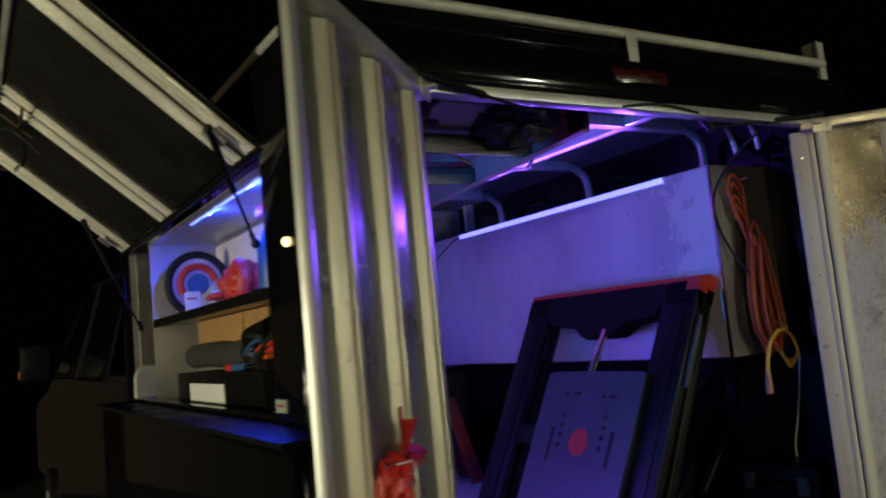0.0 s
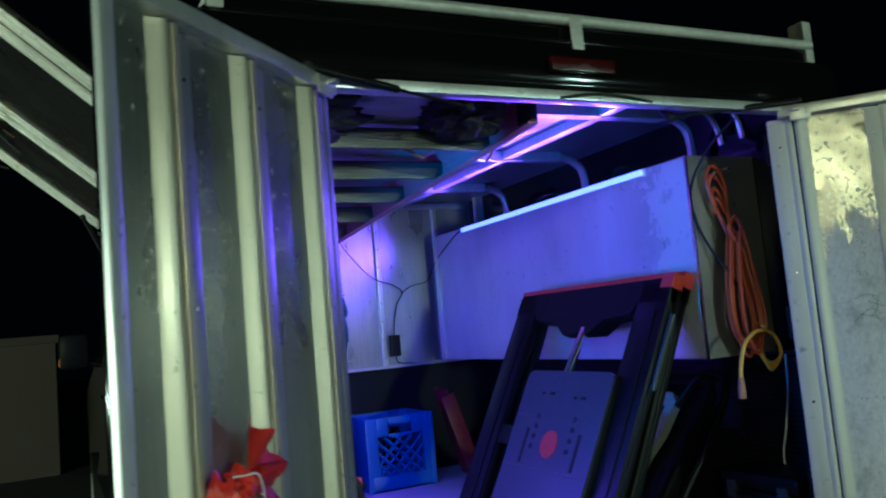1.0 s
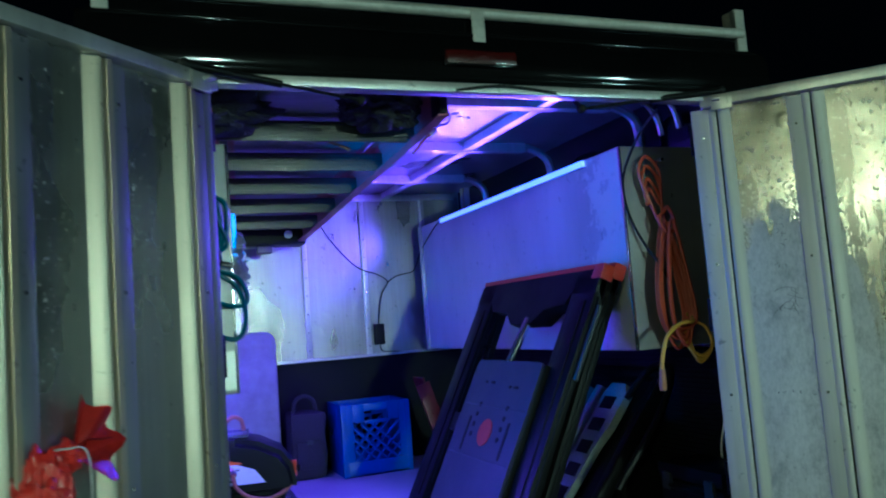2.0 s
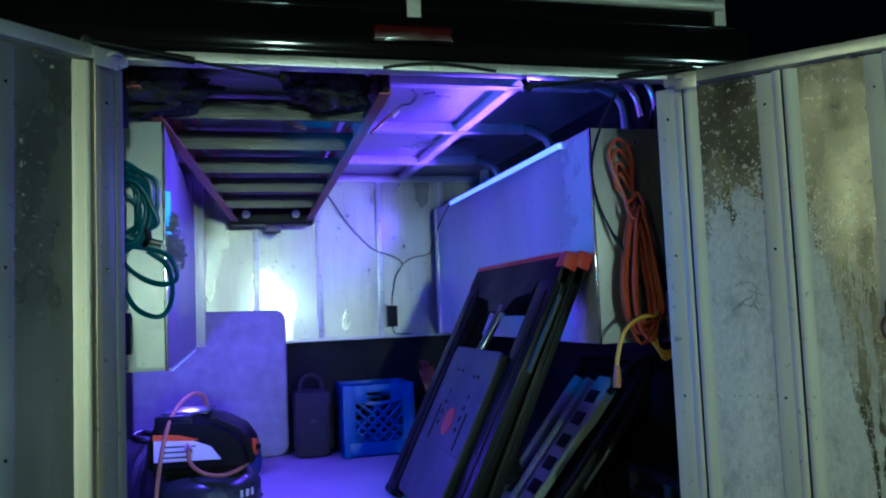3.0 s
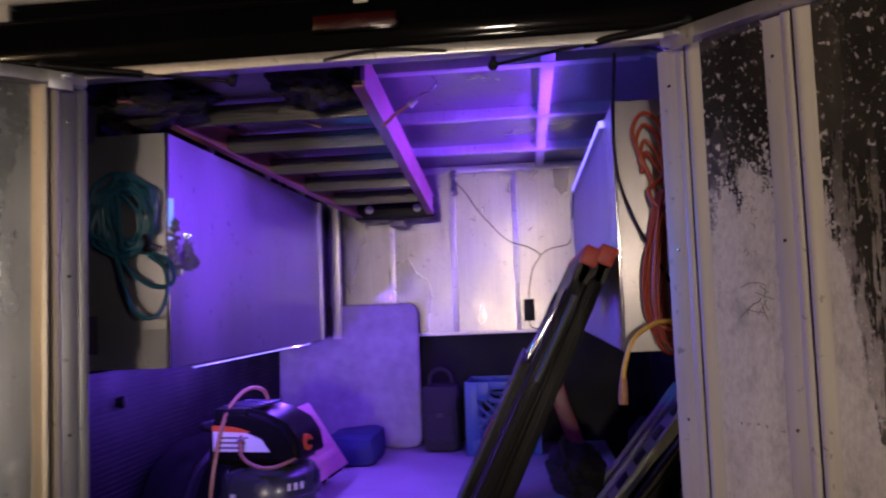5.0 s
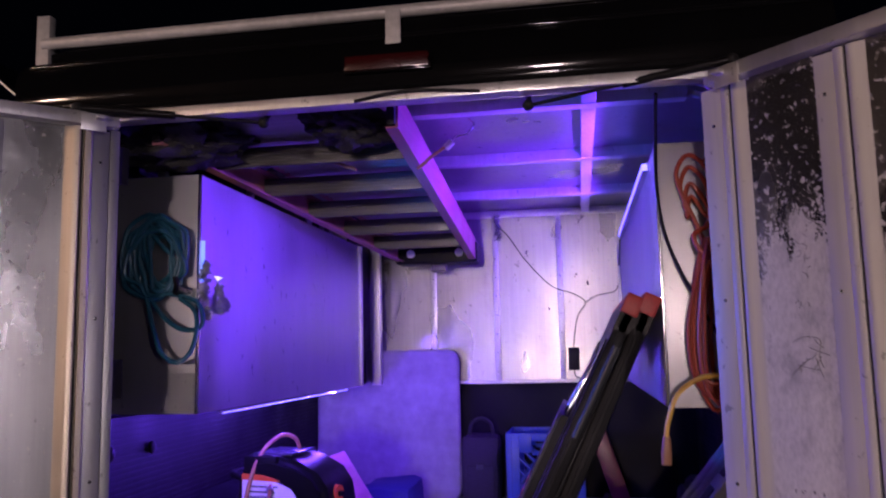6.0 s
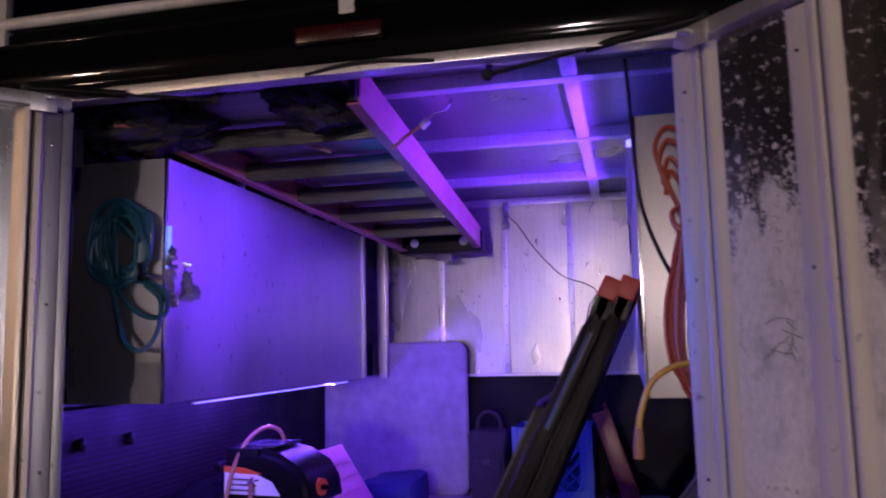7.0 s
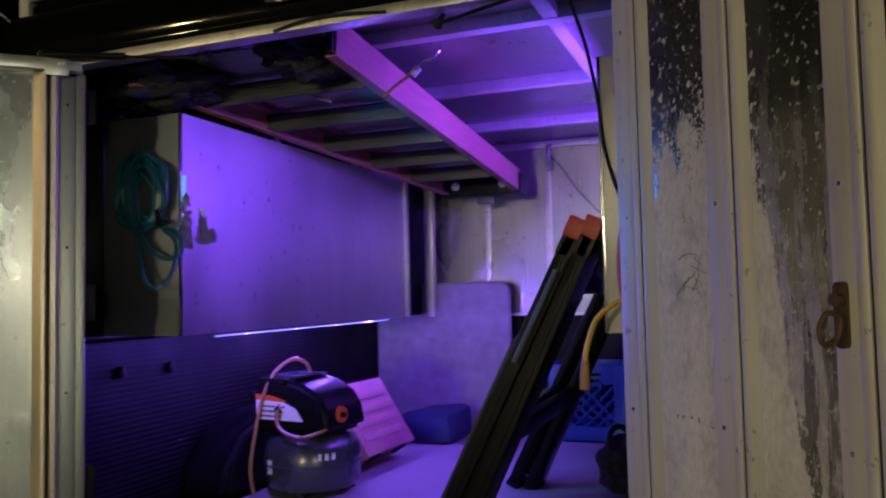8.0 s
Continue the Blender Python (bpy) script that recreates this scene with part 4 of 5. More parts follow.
for m, z0, z1, name in ((A0, -0.020, 0.020, "front_leg"), (B0, -0.020, 0.020, "rear_leg")):
    for y0, y1 in ((0.0, 0.145), (LEN - 0.135, LEN)):
        leg = part(name, mesh(box(y0, y1, -0.90, 0.0, z0, z1, 0.010, m), box(y0 + 0.035, y1 - 0.035, -0.86, -0.12, z0 - 0.005, z0, 0.002, m)), BLACK, horse)
        part("groove", mesh(box(y0 - 0.004, y0 + 0.004, -0.80, -0.10, -0.006, 0.006, 0.002, m)), BLACK, leg)
        part("foot_pad", mesh(box(y0 + 0.01, y1 - 0.01, -0.915, -0.89, z0 - 0.004, z1 + 0.004, 0.006, m)), RUBBER, leg)
    crown = [(0, -0.09), (0.145, -0.09), (0.165, -0.125), (0.30, -0.14), (0.36, -0.185), (0.52, -0.185), (0.58, -0.14), (0.72, -0.125), (LEN - 0.135, -0.09), (LEN, -0.09), (LEN, -0.02), (LEN - 0.03, 0.0), (0.03, 0.0), (0, -0.02)]
    bar = mesh(slab(crown, 0.040, m @ Matrix.Translation((0, 0, z0))))
    part("top_beam", bar, BLACK, horse, "black scalloped top beam")
    for y0, y1 in ((0.0, 0.05), (0.05, LEN)):
        part("end_cap" if y0 == 0 else "red_strip", mesh(box(y0 - 0.006 if y0 == 0 else y0, y1, -0.045 if y0 == 0 else -0.012, 0.006, z0 - 0.002, z1 + 0.002, 0.005, m)), RED, horse, "faded red end cap" if y0 == 0 else "faded red strip")
    part("cross_brace", mesh(box(0.145, LEN - 0.135, -0.60, -0.53, z0 + 0.008, z1 - 0.008, 0.004, m)), BLACK, horse)
for y0, y1 in ((0.005, 0.10), (LEN - 0.13, LEN - 0.03)):
    part("inner_leg", mesh(box(y0, y1, -0.76, 0.0, -0.030, 0.030, 0.012, C0)), BLACK, horse)
plate_m = A0 @ Matrix.Translation((0, 0, 0))
SGN = -1 if (A0.to_3x3() @ Vector((0, 0, 1))).x > 0 else 1
plate = part("shelf_plate", mesh(slab(rounded(0.11, 0.60, -0.86, -0.335, 0.03), 0.012, plate_m @ Matrix.Translation((0, 0, SGN * 0.040 - (0.012 if SGN < 0 else 0))))), GREY_PLATE, horse, "grey folding shelf plate with slots")
for a, b in ((0.105, 0.118), (0.595, 0.606)):
    part("plate_rim", mesh(box(a, b, -0.86, -0.34, *sorted((SGN * 0.020, SGN * 0.046)), 0.003, plate_m)), BLACK, plate)
f0, f1 = sorted((SGN * 0.052, SGN * 0.0545))
for i, (a, b, c, d) in enumerate(((0.19, 0.205, -0.66, -0.54), (0.49, 0.505, -0.66, -0.54), (0.22, 0.25, -0.43, -0.42), (0.27, 0.285, -0.43, -0.42), (0.40, 0.43, -0.42, -0.41), (0.46, 0.475, -0.42, -0.41))):
    part("slot", mesh(box(a, b, c, d, f0, f1, 0.001, plate_m)), RUBBER, plate, "dark slot")
for i in range(8):
    a, b = 0.245 + 0.21 * (i % 2), -0.60 + 0.035 * (i // 2)
    part("hole", mesh(rod(plate_m @ Vector((a, b, f0)), plate_m @ Vector((a, b, f1)), 0.009, seg=10)), RUBBER, plate, "dark round hole")
part("badge", mesh(rod(plate_m @ Vector((0.35, -0.585, f0)), plate_m @ Vector((0.35, -0.585, f1 + 0.001)), 0.046, seg=24)), RED, plate, "round red badge")
for c, d in ((-0.675, -0.668), (-0.50, -0.494)):
    part("bead", mesh(box(0.125, 0.59, c, d, f0, f1, 0.001, plate_m)), GREY_PLATE, plate)
part("strut", mesh(rod(A0 @ Vector((0.40, -0.36, SGN * 0.03)), A0 @ Vector((0.40, -0.165, SGN * 0.012)), 0.0145)), CHROME, horse, "bright steel stay")
part("side_stay", mesh(rod(A0 @ Vector((0.02, -0.37, 0.0)) + Vector((0.005, -0.030, 0)), A0 @ Vector((0.02, -0.13, 0)) + Vector((0.005, -0.030, 0)), 0.008)), GREY_PLATE, horse, "dull grey stay")

# second folding stand, grey-green, lying against the bed side
stand = thing("folding_stand", (2.3, 2.1, ZF), "dark folding stand with grey-green ladder-like panel", "sawhorse", "folding sawhorses")
S0 = axes((2.150, 2.62, 0.80), (0, -1, 0), (0.40, 0, 0.50)) @ Matrix.Diagonal((1.12, 1.10, 1, 1))
part("frame_side", mesh(box(-0.08, -0.045, -0.05, 0.50, -0.05, 0.004, 0.010, S0)), BLACK, stand)
part("frame_side", mesh(box(0.355, 0.39, -0.05, 0.50, -0.05, 0.004, 0.010, S0)), BLACK, stand)
part("frame_top", mesh(box(-0.08, 0.39, 0.49, 0.53, -0.05, 0.015, 0.010, S0)), BLACK, stand)
part("backing", mesh(box(-0.05, 0.36, -0.05, 0.50, -0.045, -0.025, 0.004, S0)), BLACK, stand)
for a in (0.01, 0.105):
    part("rail", mesh(rod(S0 @ Vector((a, -0.05, 0.0)), S0 @ Vector((a, 0.44, 0.0)), 0.028, seg=14)), GREY_GREEN, stand, "grey-green rounded rail")
panel_outline = [(0.155, -0.05), (0.155, 0.42), (0.175, 0.455), (0.25, 0.455), (0.285, 0.42), (0.285, 0.30), (0.265, 0.22), (0.25, -0.05)]
panel = part("slotted_panel", mesh(slab(panel_outline, 0.03, S0 @ Matrix.Translation((0, 0, -0.01)))), GREY_GREEN, stand, "grey-green panel with square recesses")
for k in range(5):
    part("recess", mesh(box(0.175, 0.245, 0.015 + k * 0.085, 0.062 + k * 0.085, 0.019, 0.0225, 0.001, S0)), BLACK, panel)
part("bail", mesh(tube([S0 @ Vector(p) for p in ((0.30, 0.40, 0.02), (0.36, 0.52, 0.03), (0.47, 0.50, 0.03), (0.50, 0.36, 0.02), (0.49, 0.10, 0.02))], 0.012, 6, 8)), BLACK, stand)
hard = thing("hard_case", (2.41, 1.87, ZF), "black plastic hard case standing beside the bed wall", "case")
part("body", mesh(box(2.33, 2.50, 1.72, 2.02, ZF - 0.017, 0.93, 0.02)), BLACK, hard)
part("lid", mesh(box(2.325, 2.505, 1.715, 2.025, 0.933, 0.985, 0.018)), BLACK, hard)
part("handle", mesh(tube([(2.33, 1.80, 0.91), (2.305, 1.81, 0.92), (2.303, 1.87, 0.92), (2.305, 1.93, 0.92), (2.33, 1.94, 0.91)], 0.008, 6, 8)), BLACK, hard)
for y_ in (1.77, 1.97):
    part("latch", mesh(box(2.318, 2.332, y_ - 0.02, y_ + 0.02, 0.90, 0.955, 0.004)), GREY_PLATE, hard, "grey latch")

# orange extension cord hung on the box end
cord = thing("extension_cord", (2.27, 1.80, 1.34), "long orange extension cord hung in a bundle", "extension cord")
rnd = random.Random(4)
for i in range(11):
    dx, dy = rnd.uniform(-0.022, 0.022), rnd.uniform(-0.03, 0.02)
    low = 1.345 + rnd.uniform(0, 0.07)
    top = 1.70 + rnd.uniform(-0.03, 0.05)
    w = rnd.uniform(0.02, 0.045)
    pts = [(2.292 + dx * 0.4, 1.80 + dy, top), (2.292 - w + dx, 1.795 + dy, 1.56), (2.285 - w * 0.8 + dx, 1.79 + dy, 1.43), (2.295 + dx, 1.785 + dy, low), (2.305 + w + dx, 1.79 + dy, 1.44), (2.30 + w * 0.8 + dx, 1.795 + dy, 1.57)]
    part("loop", mesh(tube(pts, 0.0052, 7, 7, True)), ORANGE, cord)
for i, (w, top) in enumerate(((0.060, 1.945), (0.045, 1.915), (0.030, 1.875), (0.022, 1.845))):
    pts = [(2.300, 1.822, 1.70), (2.262, 1.83, 1.80), (2.262 - w * 0.5, 1.832, top - 0.05), (2.262, 1.832, top), (2.285 + w * 0.3, 1.83, top - 0.045), (2.300, 1.826, 1.79)]
    part("loop", mesh(tube(pts, 0.0055, 7, 7, True)), ORANGE, cord)
part("knot", mesh(tube([(2.285, 1.80, 1.765), (2.258, 1.79, 1.745), (2.270, 1.785, 1.71), (2.305, 1.79, 1.705), (2.315, 1.795, 1.745), (2.30, 1.80, 1.78)], 0.0058, 7, 7, True)), ORANGE, cord)
part("peg", mesh(rod((2.30, 1.80, 1.93), (2.30, 1.868, 1.93), 0.006)), CHROME, cord)
part("tail", mesh(tube([(2.335, 1.80, 1.45), (2.30, 1.735, 1.43), (2.244, 1.726, 1.424), (2.195, 1.724, 1.39), (2.172, 1.724, 1.335), (2.165, 1.724, 1.295)], 0.006, 8, 8)), YELLOW, cord, "yellow cord end")
plug = part("plug", mesh(rod((2.166, 1.724, 1.300), (2.164, 1.724, 1.266), 0.008, 0.011), rod((2.164, 1.724, 1.266), (2.163, 1.724, 1.240), 0.0115, 0.0105)), COPPER, cord, "translucent amber socket end")
for k in range(3):
    part("loop", mesh(tube([(2.33, 1.80, 1.42), (2.30 + 0.01 * k, 1.77, 1.36 - 0.012 * k), (2.34, 1.765, 1.325 - 0.01 * k), (2.39, 1.77, 1.35), (2.385, 1.79, 1.41)], 0.005, 7, 7, True)), YELLOW, cord, "yellow cord coil")

single("power_cable", mesh(tube([(2.175, 1.64, 2.04), (2.182, 1.76, 1.98), (2.188, 1.855, 1.88), (2.198, 1.858, 1.775), (2.225, 1.835, 1.68), (2.262, 1.80, 1.59), (2.30, 1.815, 1.52)], 0.0042, 8, 8)), RUBBER, "black power cable hanging down the box end", "cable", "cables")
conn = thing("cord_end", (2.50, 1.9, 0.92), "thin white cord ending in an amber plug", "cord", "cables")
part("cord", mesh(tube([(2.44, 1.80, 1.34), (2.50, 1.86, 1.22), (2.505, 1.89, 1.10), (2.49, 1.90, 1.02), (2.497, 1.90, 0.945)], 0.0035, 7, 6)), WHITE, conn)
part("plug", mesh(rod((2.497, 1.90, 0.95), (2.497, 1.90, 0.905), 0.014, 0.016)), YELLOW, conn)

# teal hose coiled on the left box end
hose = thing("air_hose", (0.92, 1.84, 1.48), "coiled teal air hose hung on the box end", "air hose")
rnd = random.Random(11)
for i in range(11):
    cx, cz = 0.895 + rnd.uniform(-0.025, 0.022), 1.750 + rnd.uniform(-0.015, 0.018)
    rx, rz = 0.068 + rnd.uniform(-0.035, 0.020), 0.098 + rnd.uniform(-0.02, 0.018)
    tilt = rnd.uniform(-0.7, 0.7)
    pts = []
    for k in range(12):
        a = k * math.tau / 12
        ex, ez = rx * math.cos(a) + rnd.uniform(-0.010, 0.010), rz * math.sin(a) + rnd.uniform(-0.012, 0.012)
        pts.append((cx + ex * math.cos(tilt) - ez * math.sin(tilt) * 0.6, 1.842 - 0.006 * (i % 4) + 0.006 * math.sin(a + i), cz + ez * math.cos(tilt) + ex * math.sin(tilt) * 0.6))
    part("loop", mesh(tube(pts, 0.0058, 4, 7, True)), TEAL, hose)
for k, pts in enumerate(([(0.87, 1.838, 1.665), (0.92, 1.83, 1.60), (0.975, 1.822, 1.565), (1.018, 1.828, 1.563), (1.030, 1.837, 1.585), (1.012, 1.845, 1.63), (0.97, 1.848, 1.65), (0.91, 1.848, 1.66)],
                         [(0.87, 1.832, 1.66), (0.90, 1.82, 1.57), (0.935, 1.80, 1.505), (0.985, 1.785, 1.480), (1.012, 1.80, 1.50), (1.020, 1.82, 1.55), (1.005, 1.84, 1.61), (0.96, 1.845, 1.645)])):
    part("hanging_loop", mesh(tube(pts, 0.0060, 7, 8)), TEAL, hose)
part("hook", mesh(tube([(0.955, 1.866, 1.665), (0.955, 1.83, 1.66), (0.965, 1.818, 1.675), (0.962, 1.815, 1.70)], 0.007, 6, 8)), BLACK, hose, "black hanging hook")
part("coupling", mesh(rod((0.960, 1.835, 1.672), (0.995, 1.84, 1.662), 0.009)), CHROME, hose, "bright brass coupling")


def foil_tail(base, drop, seed, label):
    """One long crumpled ribbon of shiny tape, folded back and forth."""
    bm = bmesh.new()
    r = random.Random(seed)
    p, row, n = Vector(base), None, 90
    for k in range(n):
        goal = Vector(base) + Vector((r.uniform(-0.018, 0.022), r.uniform(-0.012, 0.010), -drop * k / n + r.uniform(-0.02, 0.02)))
        p = p.lerp(goal, 0.55)
        w = Vector((r.uniform(-1, 1), r.uniform(-1, 1), r.uniform(-1, 1))).normalized() * 0.012
        pair = (bm.verts.new(p - w), bm.verts.new(p + w))
        if row:
            bm.faces.new((row[0], row[1], pair[1], pair[0]))
        row = pair
    bmesh.ops.solidify(bm, geom=bm.faces[:], thickness=0.0006)
    return single("foil_tape", bm, FOIL, label, "tape", "foil tapes", smooth=False)


foil_tail((1.018, 1.868, 1.735), 0.14, 3, "crumpled silver tape hanging from the box edge")
foil_tail((1.030, 1.925, 1.690), 0.075, 5, "shiny wad of tape stuck to the box edge")
foil_tail((1.022, 1.975, 1.645), 0.03, 12, "small loose end of shiny tape on the box face")
foil_tail((1.604, 3.812, 2.165), 0.13, 8, "crumpled silver tape hanging on the end wall")

# thin wires and the power adapter on the end wall
single("thin_wire", mesh(tube([(1.61, 3.81, 2.10), (1.66, 3.815, 2.05), (1.74, 3.82, 1.93), (1.86, 3.822, 1.80), (1.97, 3.822, 1.755), (2.022, 3.822, 1.712), (1.985, 3.822, 1.65), (1.965, 3.822, 1.56), (1.958, 3.822, 1.498)], 0.0028, 8, 6)), RUBBER, "thin black wire looping down the end wall", "wire", "wires")
single("thin_wire", mesh(tube([(2.022, 3.820, 1.712), (2.08, 3.818, 1.745), (2.16, 3.815, 1.76), (2.185, 3.80, 1.80), (2.184, 3.72, 1.86), (2.182, 3.50, 1.95), (2.181, 3.41, 1.972)], 0.0028, 8, 6)), RUBBER, "thin black wire running to the light bar", "wire", "wires")
adapter = thing("power_adapter", (1.957, 3.83, 1.385), "small black power adapter on the end wall", "adapter")
part("case", mesh(box(1.930, 1.984, 3.806, 3.828, 1.388, 1.497, 0.004)), BLACK, adapter)
part("lead", mesh(tube([(1.957, 3.817, 1.39), (1.962, 3.817, 1.362), (1.985, 3.815, 1.350), (2.03, 3.812, 1.347), (2.07, 3.810, 1.340)], 0.003, 7, 6)), RUBBER, adapter)

# folded table leaf, crate and boxes at the front of the bed
tbl = thing("folding_table", (1.05, 3.74, ZF), "pale plastic folding table top standing on edge", "table")
top = part("tabletop", mesh(slab(rounded(0.700, 1.398, 0.797, 1.490, 0.045), 0.030, axes((0, 3.775, 0), (1, 0, 0), (0, 0, 1)))), TABLE, tbl)
part("rim", mesh(tube([(x, 3.760, z) for x, z in rounded(0.704, 1.394, 0.801, 1.486, 0.043, 4)], 0.014, 1, 8, True)), TABLE, tbl)

crate = thing("milk_crate", (1.80, 3.62, ZF), "blue plastic milk crate standing on the bed mat", "crate")
cx0, cx1, cy0, cy1, cz0, cz1 = 1.650, 1.985, 3.50, 3.79, ZF, 1.125
part("bottom", mesh(box(cx0, cx1, cy0, cy1, cz0, cz0 + 0.012, 0.003)), CRATE, crate)
for y in (cy0, cy1 - 0.012):
    wall = part("end_wall", mesh(box(cx0, cx1, y, y + 0.012, cz0, cz0 + 0.07, 0.003), box(cx0, cx0 + 0.055, y, y + 0.012, cz0 + 0.07, cz1, 0.003), box(cx1 - 0.055, cx1, y, y + 0.012, cz0 + 0.07, cz1, 0.003),
                                 box(cx0 + 0.055, cx0 + 0.11, y, y + 0.012, cz1 - 0.085, cz1, 0.003), box(cx1 - 0.11, cx1 - 0.055, y, y + 0.012, cz1 - 0.085, cz1, 0.003), box(cx0 + 0.11, cx1 - 0.11, y, y + 0.012, cz1 - 0.035, cz1, 0.003), box(cx0 + 0.11, cx1 - 0.11, y, y + 0.012, cz1 - 0.095, cz1 - 0.078, 0.003)), CRATE, crate)
    for s in (-1, 1):
        for k in range(-1, 6):
            a = Vector((cx0 + 0.055 + k * 0.052, y + 0.006, cz0 + 0.07))
            b = a + Vector((0.17 * s, 0, 0.17))
            if s < 0:
                a, b = a + Vector((0.0, 0, 0)), b
            lo, hi = cx0 + 0.05, cx1 - 0.05
            t0 = max(0.0, min(1.0, ((lo if s > 0 else hi) - a.x) / (b.x - a.x)))
            t1 = max(0.0, min(1.0, ((hi if s > 0 else lo) - a.x) / (b.x - a.x)))
            if t1 - t0 > 0.1:
                part("lattice_bar", mesh(rod(a.lerp(b, t0), a.lerp(b, t1), 0.0065, seg=6)), CRATE, wall, smooth=False)
for x in (cx0, cx1 - 0.012):
    part("side_wall", mesh(box(x, x + 0.012, cy0 + 0.012, cy1 - 0.012, cz0 + 0.012, cz1, 0.003)), CRATE, crate)
for x in (cx0, cx1 - 0.02):
    part("corner_post", mesh(box(x - 0.004, x + 0.022, cy0 - 0.004, cy0 + 0.02, cz0, cz1 + 0.002, 0.004)), CRATE, crate)

tote = thing("tote_bag", (1.515, 3.70, ZF), "black cloth tool bag standing beside the table", "bag")
sack = mesh(box(1.43, 1.60, 3.60, 3.79, ZF, 1.10, 0.03))
bmesh.ops.subdivide_edges(sack, edges=sack.edges[:], cuts=2, use_grid_fill=True)
for v in sack.verts:
    if v.co.z > ZF + 0.01:
        v.co += 0.012 * Vector((noise.noise(v.co * 11), noise.noise(v.co * 11 + Vector((5, 0, 0))), noise.noise(v.co * 11 + Vector((0, 7, 0)))))
part("sack", sack, CLOTH, tote)
part("pocket", mesh(box(1.45, 1.58, 3.588, 3.606, 0.84, 0.97, 0.008)), CLOTH, tote)
part("handle", mesh(tube([(1.46, 3.69, 1.09), (1.47, 3.69, 1.15), (1.515, 3.69, 1.175), (1.56, 3.69, 1.15), (1.57, 3.69, 1.09)], 0.009, 6, 8)), CLOTH, tote)
part("buckle", mesh(box(1.50, 1.53, 3.582, 3.590, 0.955, 0.975, 0.002)), GREY_PLATE, tote, "small grey buckle")
jack = thing("red_steel_ramp", (2.1, 3.5, ZF), "worn red steel bracket leaning on the bed wall", "steel bracket")
rm = axes((2.17, 3.50, 0.80), (0, 1, 0), (-0.30, 0.05, 0.95))
part("web", mesh(slab([(-0.10, 0), (0.10, 0), (0.07, 0.44), (-0.07, 0.44)], 0.010, rm)), RED_DARK, jack)
part("flange", mesh(box(-0.10, -0.09, 0, 0.42, -0.05, 0.02, 0.003, rm)), RED_DARK, jack)
part("scuff", mesh(box(-0.05, 0.05, 0.14, 0.26, 0.010, 0.013, 0.001, rm), box(-0.05, 0.05, 0.14, 0.26, -0.003, 0.0, 0.001, rm)), RUST, jack, "dark worn patch")

duffel = thing("duffel_bag", (2.09, 2.75, ZF), "slumped black cloth bag on the bed mat", "bag", "bags")
part("sack", mesh(crumple((2.10, 2.78, ZF + 0.085), (0.10, 0.27, 0.085), 3.7, 4, 0.22)), DARK_CLOTH, duffel)
part("strap", mesh(tube([(2.06, 2.60, ZF + 0.15), (2.05, 2.68, ZF + 0.19), (2.06, 2.80, ZF + 0.195), (2.08, 2.92, ZF + 0.15)], 0.010, 6, 8)), DARK_CLOTH, duffel)


def tie_down(y, z):
    t = thing("tie_down", (0.69, y, z), "black plastic tie-down knob on the bed wall", "tie-down", "tie-downs")
    part("base", mesh(rod((0.688, y, z), (0.698, y, z), 0.017, 0.015, 16)), BLACK, t)
    part("knob", mesh(crumple((0.706, y, z), (0.011, 0.013, 0.020), 1.0, 3, 0.05)), BLACK, t)


tie_down(1.955, 1.231)
tie_down(2.173, 1.225)

# air compressor
cc = (1.075, 2.45, ZF)
comp = thing("air_compressor", cc, "small dark grey air compressor with a black shroud", "air compressor")
part("tank", mesh(lathe([(0.08, 0.012), (0.145, 0.022), (0.162, 0.045), (0.165, 0.10), (0.163, 0.155), (0.145, 0.185), (0.10, 0.203), (0.03, 0.208)], cc, 40)), TANK, comp, "dark grey enamelled tank")
part("tank_seam", mesh(lathe([(0.165, 0.098), (0.169, 0.101), (0.169, 0.105), (0.165, 0.108)], cc, 40)), TANK, comp)
for a in (40, 160, 280):
    x, y = cc[0] + 0.125 * math.cos(radians(a)), cc[1] + 0.125 * math.sin(radians(a))
    part("foot", mesh(rod((x, y, ZF), (x, y, ZF + 0.03), 0.02, 0.016)), RUBBER, comp)
shroud_m = Matrix.Translation((cc[0] - 0.005, cc[1] - 0.01, ZF + 0.205)) @ pose(0, 0, 0, 0, 0, -8)
side = [(-0.165, 0.0), (0.150, 0.0), (0.160, 0.03), (0.150, 0.085), (0.118, 0.130), (0.05, 0.165), (-0.03, 0.182), (-0.115, 0.180), (-0.140, 0.150), (-0.160, 0.09)]
sh = mesh(slab(side, 0.23, shroud_m @ axes((0, 0.115, 0), (1, 0, 0), (0, 0, 1))))
bmesh.ops.bevel(sh, geom=[e for e in sh.edges if e.calc_face_angle(0) > 1.0], offset=0.022, segments=3, affect="EDGES")
shroud = part("shroud", sh, BLACK, comp, "moulded black shroud")
lab = [(-0.135, 0.045), (-0.135, 0.110), (-0.02, 0.106), (0.035, 0.085), (0.065, 0.045)]
label_part = part("label", mesh(slab(lab, 0.004, shroud_m @ axes((0, -0.113, 0), (1, 0, 0), (0, 0, 1)))), WHITE, shroud, "white curved label")
part("label_band", mesh(slab([(-0.137, 0.110), (-0.137, 0.128), (-0.06, 0.124), (0.0, 0.108), (-0.02, 0.105)], 0.004, shroud_m @ axes((0, -0.1135, 0), (1, 0, 0), (0, 0, 1)))), ORANGE_PL, shroud, "orange label band")
for k in range(3):
    part("text_bar", mesh(box(-0.115, -0.03 + 0.01 * k, -0.119, -0.117, 0.055 + k * 0.016, 0.060 + k * 0.016, 0, shroud_m)), GREY_PLATE, shroud, smooth=False)
